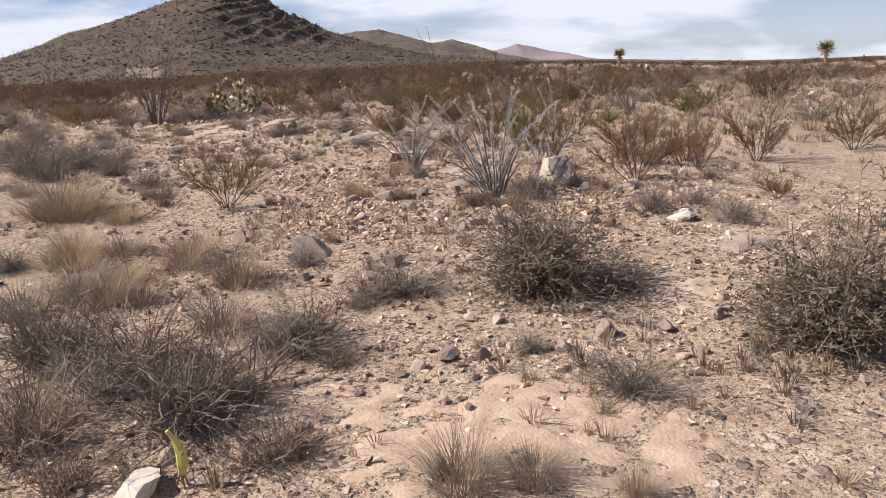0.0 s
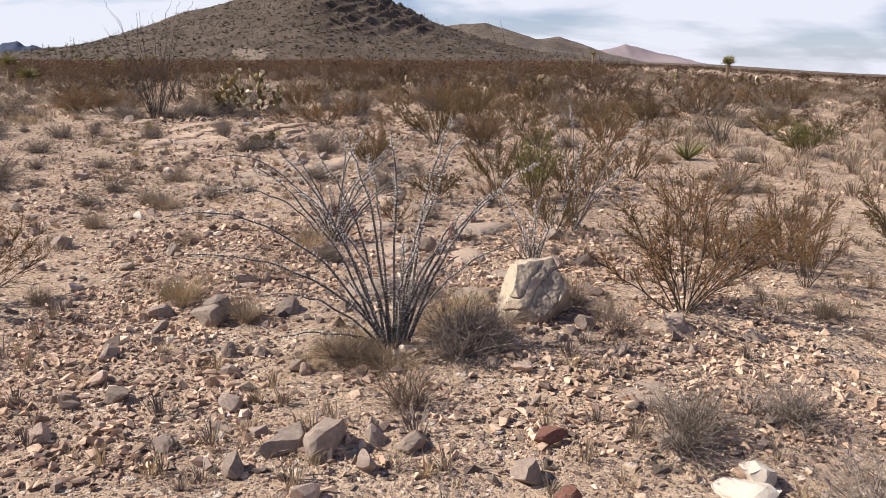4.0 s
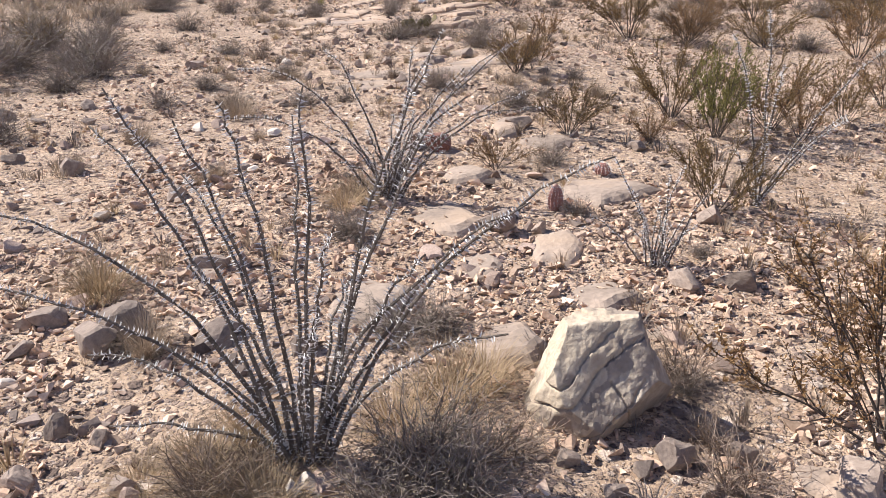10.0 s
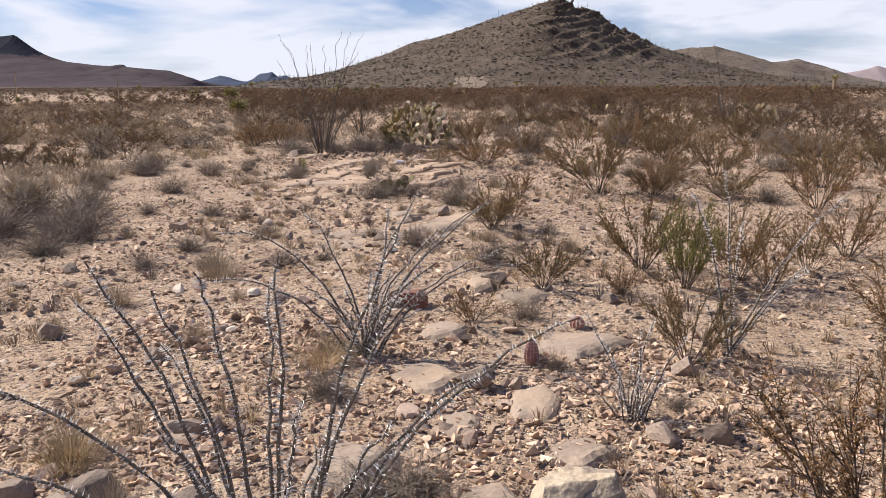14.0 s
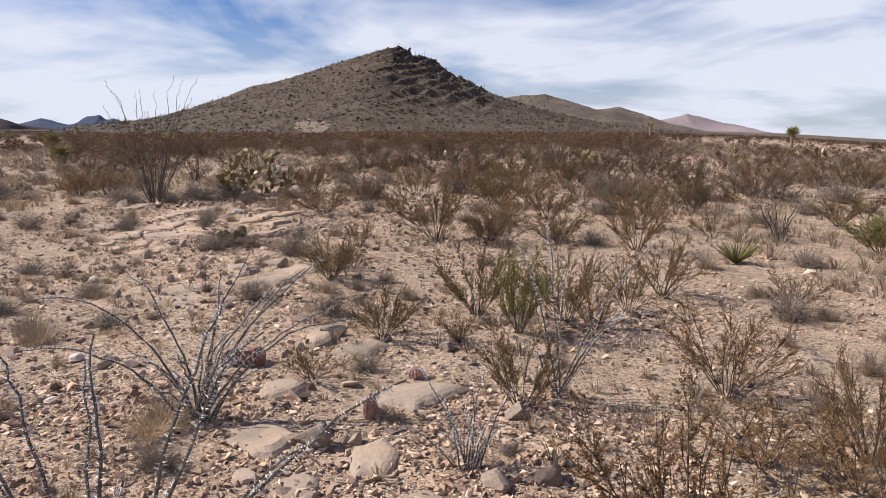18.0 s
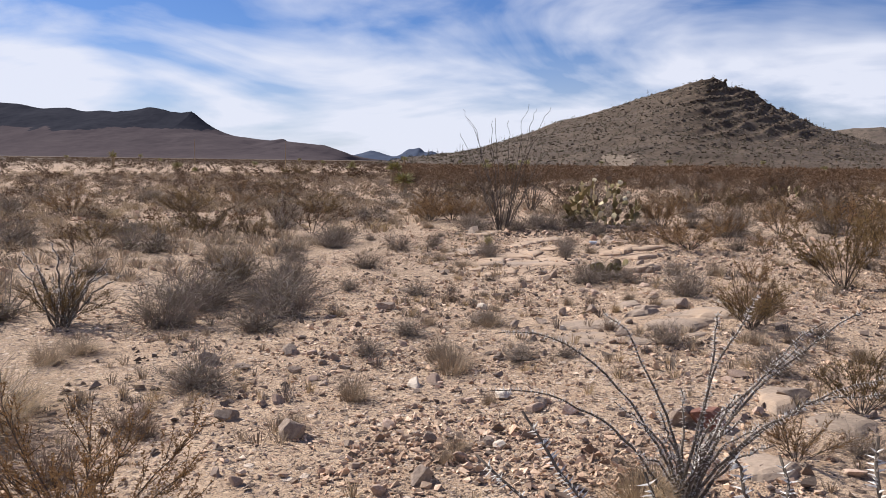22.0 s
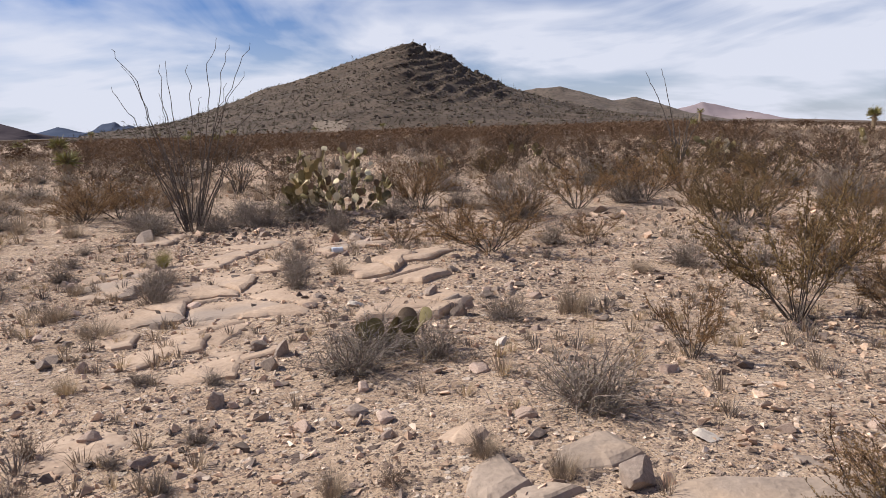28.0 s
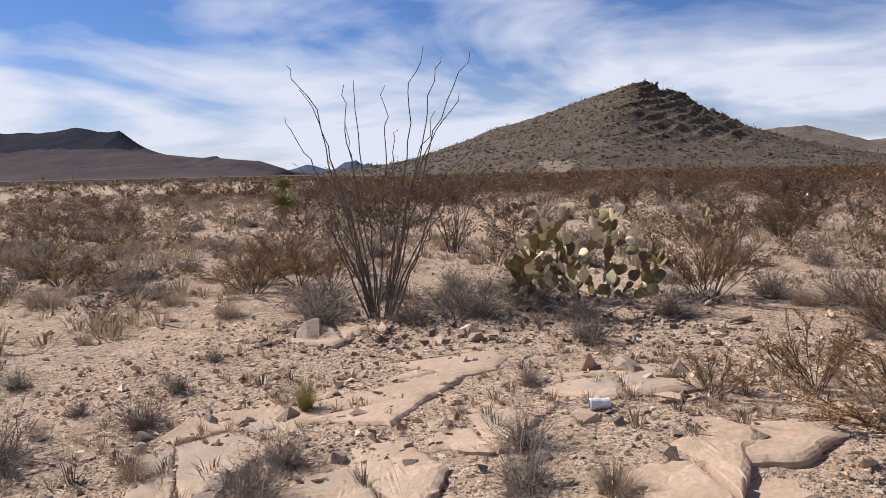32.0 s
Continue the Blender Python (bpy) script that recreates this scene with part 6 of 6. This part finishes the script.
BRUSH_LOW = [cloud_bush(120 + k, 90, 0.12, 0.6) for k in range(6)]
scatter("low_brown_brush", BRUSH_LOW, sector(1300, 17, 75, -64, 60, 51, MIXED, 0.85, 0.36), MAT_BRUSH, "low brown brush between the larger bushes", "brush", seed=51)
scatter("low_grey_brush", BRUSH_LOW, sector(1300, 15, 70, -64, 60, 52, LIGHT, 0.75, 0.3), MAT_BROWN_TWIG, "low grey-brown dead brush on the plain", "brush", seed=52)
scatter("plain_brush", BRUSH_PLAIN, sector(7500, 300, 1500, -62, -14, 7, lambda x, y, rng: True, 4.2, 0.9, 0.8), MAT_BRUSH, "brown brush far out on the plain", "brush", seed=7)
scatter("pale_grass", TUFT_FAR, sector(5200, 24, 75, -64, 62, 8, LIGHT, 0.7, 0.5), MAT_DULL_GRASS, "pale dry grass between the bushes", "grass", seed=8)
scatter("straw_patch", TUFT_FAR, sector(600, 26, 80, -62, -14, 9, lambda x, y, rng: away(x, y) and patchy(x, y, rng, 0.12, 0.15, 21), 0.8, 0.45), MAT_STRAW, "straw-coloured grass patches on the plain", "grass", seed=9)


def plain_bushes(stock, count, near, far, left, right, seed, keep, wide, tall, group):
    rng = random.Random(seed)
    for row in sector(count, near, far, left, right, seed, keep, wide, tall):
        tagged(stock.place(row[0], row[1], row[3], row[4], rng), group=group)


plain_bushes(BRUSH_LIGHT, 60, 21, 40, -30, 22, 41, BROWN_BELT, 1.5, 0.75, "brown bushes on the plain")
plain_bushes(BRUSH_LIGHT, 55, 7, 36, -62, 58, 42, MIXED, 1.05, 0.5, "brown bushes on the plain")
plain_bushes(BRUSH_LIGHT, 45, 14, 38, -58, -18, 44, MIXED, 1.0, 0.42, "brown bushes on the plain")
plain_bushes(GREY_LIGHT, 60, 10, 34, -60, -16, 45, LIGHT, 0.9, 0.36, "grey shrubs on the plain")
plain_bushes(BRUSH_LIGHT, 30, 12, 34, 12, 46, 46, MIXED, 1.1, 0.6, "brown bushes on the plain")
plain_bushes(BRUSH_LIGHT, 60, 15, 32, -4, 40, 47, MIXED, 1.1, 0.6, "brown bushes on the plain")
plain_bushes(GREY_LIGHT, 75, 6, 34, -64, 60, 43, LIGHT, 0.85, 0.38, "grey shrubs on the plain")


def hill_cover():
    """Bushes, spiky plants and dark ledges of rock on the near hill."""
    verts = np.array([v.co for v in bpy.data.objects["hill"].data.vertices])
    rng = np.random.default_rng(8)
    front = verts[(verts[:, 1] < 445) & (verts[:, 2] > -1.0)]
    def rows(some, wide, tall, sink):
        n = len(some)
        s = rng.uniform(0.55, 1.5, n)
        jig = rng.uniform(-0.7, 0.7, (n, 2))
        return np.column_stack([some[:, 0] + jig[:, 0], some[:, 1] + jig[:, 1], some[:, 2] - sink, wide * s, tall * s, rng.uniform(0, 6.28, n)])
    pick = front[rng.choice(len(front), 6000, replace=False)]
    left = pick[(pick[:, 0] < 10) | (rng.random(len(pick)) < 0.6)]
    scatter("hill_brush", BRUSH_FAR, rows(left[:4600], 1.25, 0.85, 0.1), MAT_HILL_SCRUB, "dark green scrub dotted over the hill", "brush", seed=11)
    pick = front[rng.choice(len(front), 5000, replace=False)]
    scatter("hill_stones", stone_shapes(8), rows(pick, 0.85, 0.55, 0.1), MAT_HILL_STONE, "grey-brown loose stones strewn over the hill", "rock", seed=16)
    pick = front[rng.choice(len(front), 600, replace=False)]
    scatter("hill_grass", TUFT_FAR, rows(pick, 1.5, 0.9, 0.1), MAT_DULL_GRASS, "pale dry grass dotted over the hill", "grass", seed=12)
    pick = front[rng.choice(len(front), 420, replace=False)]
    scatter("hill_yuccas", [cloud_bush(60 + k, 40, 0.22, 1.9, 1.2) for k in range(4)], rows(pick, 0.75, 1.25, 0.1), MAT_HILL_SCRUB, "dark upright yuccas dotted over the hill", "yucca", seed=13)
    band = (front[:, 2] - 0.34 * front[:, 0] + 1.5 * np.sin(front[:, 0] * 0.06)) / 5.0
    mask = (np.mod(band, 1.0) > 0.72) & (front[:, 2] > 8 + 5 * np.sin(front[:, 0] * 0.11)) & (front[:, 0] > -30) & (front[:, 0] < 40)
    ledge = front[mask]
    ledge = ledge[rng.choice(len(ledge), min(len(ledge), 1500), replace=False)]
    scatter("hill_ledges", stone_shapes(8), rows(ledge, 0.95, 0.7, 0.2), MAT_LEDGE, "slanting ledges of dark broken rock on the hill", "rock", seed=14)
    crest = verts[(np.abs(verts[:, 1] - 438) < 4) & (verts[:, 0] > -16) & (verts[:, 0] < 42)]
    crest = crest[rng.choice(len(crest), min(len(crest), 110), replace=False)]
    scatter("hill_crest_rocks", stone_shapes(8), rows(crest, 1.5, 1.0, 0.9), MAT_LEDGE, "dark rocks along the hilltop", "rock", seed=15)


MAT_HILL_SCRUB = material("hill_scrub_leaf", [(0.06, 0.052, 0.03), (0.095, 0.081, 0.047), (0.135, 0.115, 0.07)], 0.2, 0.85, 0.0, 9, random_tint=0.3, island=True)
MAT_HILL_STONE = material("hill_stone", [(0.08, 0.056, 0.040), (0.13, 0.095, 0.069), (0.19, 0.142, 0.107)], 0.3, 0.95, 0.4, 3, random_tint=0.4, island=True)
MAT_LEDGE = material("dark_ledge_rock", [(0.065, 0.048, 0.037), (0.115, 0.087, 0.067), (0.19, 0.145, 0.113)], 0.3, 0.95, 0.4, 3, random_tint=0.35, island=True)
hill_cover()


def pebbles(count, xs, ys, sizes, seed, keep=None, steep=4.5):
    rng, rows = random.Random(seed), []
    while len(rows) < count:
        x, y = rng.uniform(*xs), rng.uniform(*ys)
        if keep and not keep(x, y, rng):
            continue
        s = sizes[0] * (sizes[1] / sizes[0]) ** (rng.random() ** steep)
        rows.append((x, y, ground_z(x, y) + s * 0.12, s * 0.6, s * rng.uniform(0.25, 0.58), rng.uniform(0, 6.28)))
    return rows


def blade_tuft(seed, blades=26):
    """A small dry bunch of thin blades, one unit wide."""
    rng, verts, tris = random.Random(seed), [], []
    for _ in range(blades):
        w, lean = rng.uniform(0, 6.28), rng.uniform(0.1, 1.0)
        out = np.array([math.cos(w), math.sin(w), 0.0])
        a = out * rng.random() * 0.16
        m = a + out * lean * 0.22 + np.array([0, 0, 0.32 * rng.uniform(0.6, 1.1)])
        e = m + out * lean * 0.26 + np.array([0, 0, 0.2 * rng.uniform(0.1, 1.0)])
        side, b = np.array([-out[1], out[0], 0]) * 0.011, len(verts)
        verts.extend((a + side, a - side, m + side * 0.8, m - side * 0.8, e))
        tris.extend(((b, b + 1, b + 3), (b, b + 3, b + 2), (b + 2, b + 3, b + 4)))
    return verts, tris


def tuft_rows(count, xs, ys, sizes, seed, lo):
    rng, rows = random.Random(seed), []
    while len(rows) < count:
        x, y = rng.uniform(*xs), rng.uniform(*ys)
        if patchy(x, y, rng, lo, 0.5, 50):
            s = rng.uniform(*sizes)
            rows.append((x, y, ground_z(x, y) - 0.01, s, s * rng.uniform(0.7, 1.1), rng.uniform(0, 6.28)))
    return rows


SMALL_TUFTS = [blade_tuft(k) for k in range(8)]
scatter("short_grass", SMALL_TUFTS, tuft_rows(1500, (-6.5, 4.5), (-4, 20), (0.10, 0.26), 1, 0.05), MAT_DULL_GRASS, "short dry grass between the stones", "grass", seed=31)
scatter("mid_grass", SMALL_TUFTS, [r for r in sector(2300, 7, 27, -62, 58, 35, LIGHT, 0.62, 0.42)], MAT_DULL_GRASS, "pale dry grass between the shrubs", "grass", seed=35)
scatter("mid_straw", SMALL_TUFTS, [r for r in sector(260, 12, 28, -62, -14, 36, lambda x, y, rng: away(x, y) and patchy(x, y, rng, 0.12, 0.15, 21), 0.6, 0.42)], MAT_STRAW, "straw-coloured grass tussocks", "grass", seed=36)
scatter("straw_wisps", SMALL_TUFTS, tuft_rows(500, (-6.0, 3.5), (-4, 16), (0.10, 0.24), 2, 0.15), MAT_STRAW, "wisps of straw-coloured grass", "grass", seed=32)
scatter("grey_sprigs", SMALL_TUFTS, tuft_rows(500, (-6.0, 4.5), (-4, 18), (0.12, 0.28), 3, 0.1), MAT_GREY_TWIG, "low dead grey sprigs", "grass", seed=33)

SANDY = [(-2.05, -2.75, 1.0, 0.62), (-0.55, -1.35, 0.42, 0.6), (-2.9, -2.2, 0.5, 0.4)]


def bare(x, y):
    return any(((x - a) / w) ** 2 + ((y - b) / d) ** 2 < 0.8 for a, b, w, d in SANDY)


def sand_patch(x, y, wide, deep, seed):
    """A thin drift of fine sand with a ragged outline, lying on the gravel."""
    verts, faces, sides, rings = [], [], 80, 30
    for r in range(rings + 1):
        q = r / rings
        for s in range(sides):
            w = 2 * math.pi * s / sides
            out = 1 + 0.3 * noise.noise(Vector((math.cos(w) * 1.5, math.sin(w) * 1.5, seed))) + 0.2 * noise.noise(Vector((math.cos(w) * 5, math.sin(w) * 5, seed)))
            gx, gy = x + q * out * wide * math.cos(w), y + q * out * deep * math.sin(w)
            verts.append((gx, gy, ground_z(gx, gy) + 0.006 - 0.02 * q ** 3 + 0.016 * noise.noise(Vector((gx * 7, gy * 7, 2))) + 0.008 * noise.noise(Vector((gx * 21, gy * 21, 5)))))
    for r in range(rings):
        for s in range(sides):
            t = (s + 1) % sides
            faces.append((r * sides + s, r * sides + t, (r + 1) * sides + t, (r + 1) * sides + s))
    tagged(part("sand_patch", (verts, faces), MAT_SAND, smooth=True), "patch of pale fine sand", "sand", kind="structure")


for seed, row in enumerate(SANDY):
    sand_patch(*row, seed)
GRAVEL_SHAPES, STONY = stone_shapes(16), lambda x, y, rng: patchy(x, y, rng, -0.22, 0.7, 30) and (not bare(x, y) or rng.random() < 0.4)
scatter("gravel", GRAVEL_SHAPES, pebbles(30000, (-4.4, 3.0), (-3.0, 6.6), (0.010, 0.062), 1, STONY) + pebbles(16000, (-2.8, 1.6), (0.8, 5.2), (0.014, 0.07), 7, STONY, 2.2), MAT_GRAVEL, "loose pinkish angular gravel on sand", "gravel", 0.4, 21)
scatter("gravel_beyond", GRAVEL_SHAPES, pebbles(32000, (-7.0, 5.5), (6.2, 17.0), (0.014, 0.075), 2, STONY), MAT_GRAVEL, "loose tan gravel among rock slabs", "gravel", 0.4, 22)
scatter("pale_gravel", GRAVEL_SHAPES, pebbles(22000, (-4.4, 3.0), (-3.0, 6.6), (0.009, 0.045), 11, STONY) + pebbles(24000, (-7.0, 5.5), (6.2, 17.0), (0.012, 0.055), 12, STONY), MAT_PALE_GRAVEL, "small pale stone chips on sand", "gravel", 0.5, 26)
scatter("grey_gravel", GRAVEL_SHAPES, pebbles(12000, (-5.6, 3.0), (-3.0, 17.0), (0.014, 0.10), 3, lambda x, y, rng: patchy(x, y, rng, 0.0, 0.9, 40)) + pebbles(1500, (-2.8, 1.6), (0.6, 5.0), (0.014, 0.06), 9, STONY, 2.4), MAT_DARK_GRAVEL, "loose grey gravel", "gravel", 0.4, 23)
scatter("grey_rubble", GRAVEL_SHAPES, pebbles(1500, (-6.2, -2.0), (16.0, 19.0), (0.03, 0.13), 4), MAT_DARK_GRAVEL, "bed of grey rubble below the prickly pear", "gravel", 0.4, 24)
scatter("far_stones", GRAVEL_SHAPES, pebbles(9000, (-18, 18), (7, 42), (0.05, 0.22), 5, lambda x, y, rng: away(x, y) or y > 14), MAT_GRAVEL, "pale stones strewn between far bushes", "gravel", 0.4, 25)


def set_stones(count, seed):
    """The larger loose stones along the way, each by itself."""
    rng = random.Random(seed)
    for k in range(count):
        y = rng.uniform(-2.5, 15.5)
        x = -1.0 - 0.12 * max(y, 0) + rng.gauss(0, 1.6)
        s = rng.uniform(0.05, 0.12)
        mat = MAT_STONE if rng.random() < 0.72 else MAT_ROCK
        ob = part("stone", rock_data(40 + rng.randrange(8), 2, mat, "stone"), mat, GROUND)
        ob.matrix_basis = Matrix.LocRotScale((x, y, ground_z(x, y) + s * 0.1), Euler((rng.gauss(0, 0.3), rng.gauss(0, 0.3), rng.uniform(0, 6.28))),
                                             Vector((s * 0.7, s * rng.uniform(0.45, 0.7), s * rng.uniform(0.3, 0.5))))


set_stones(290, 6)
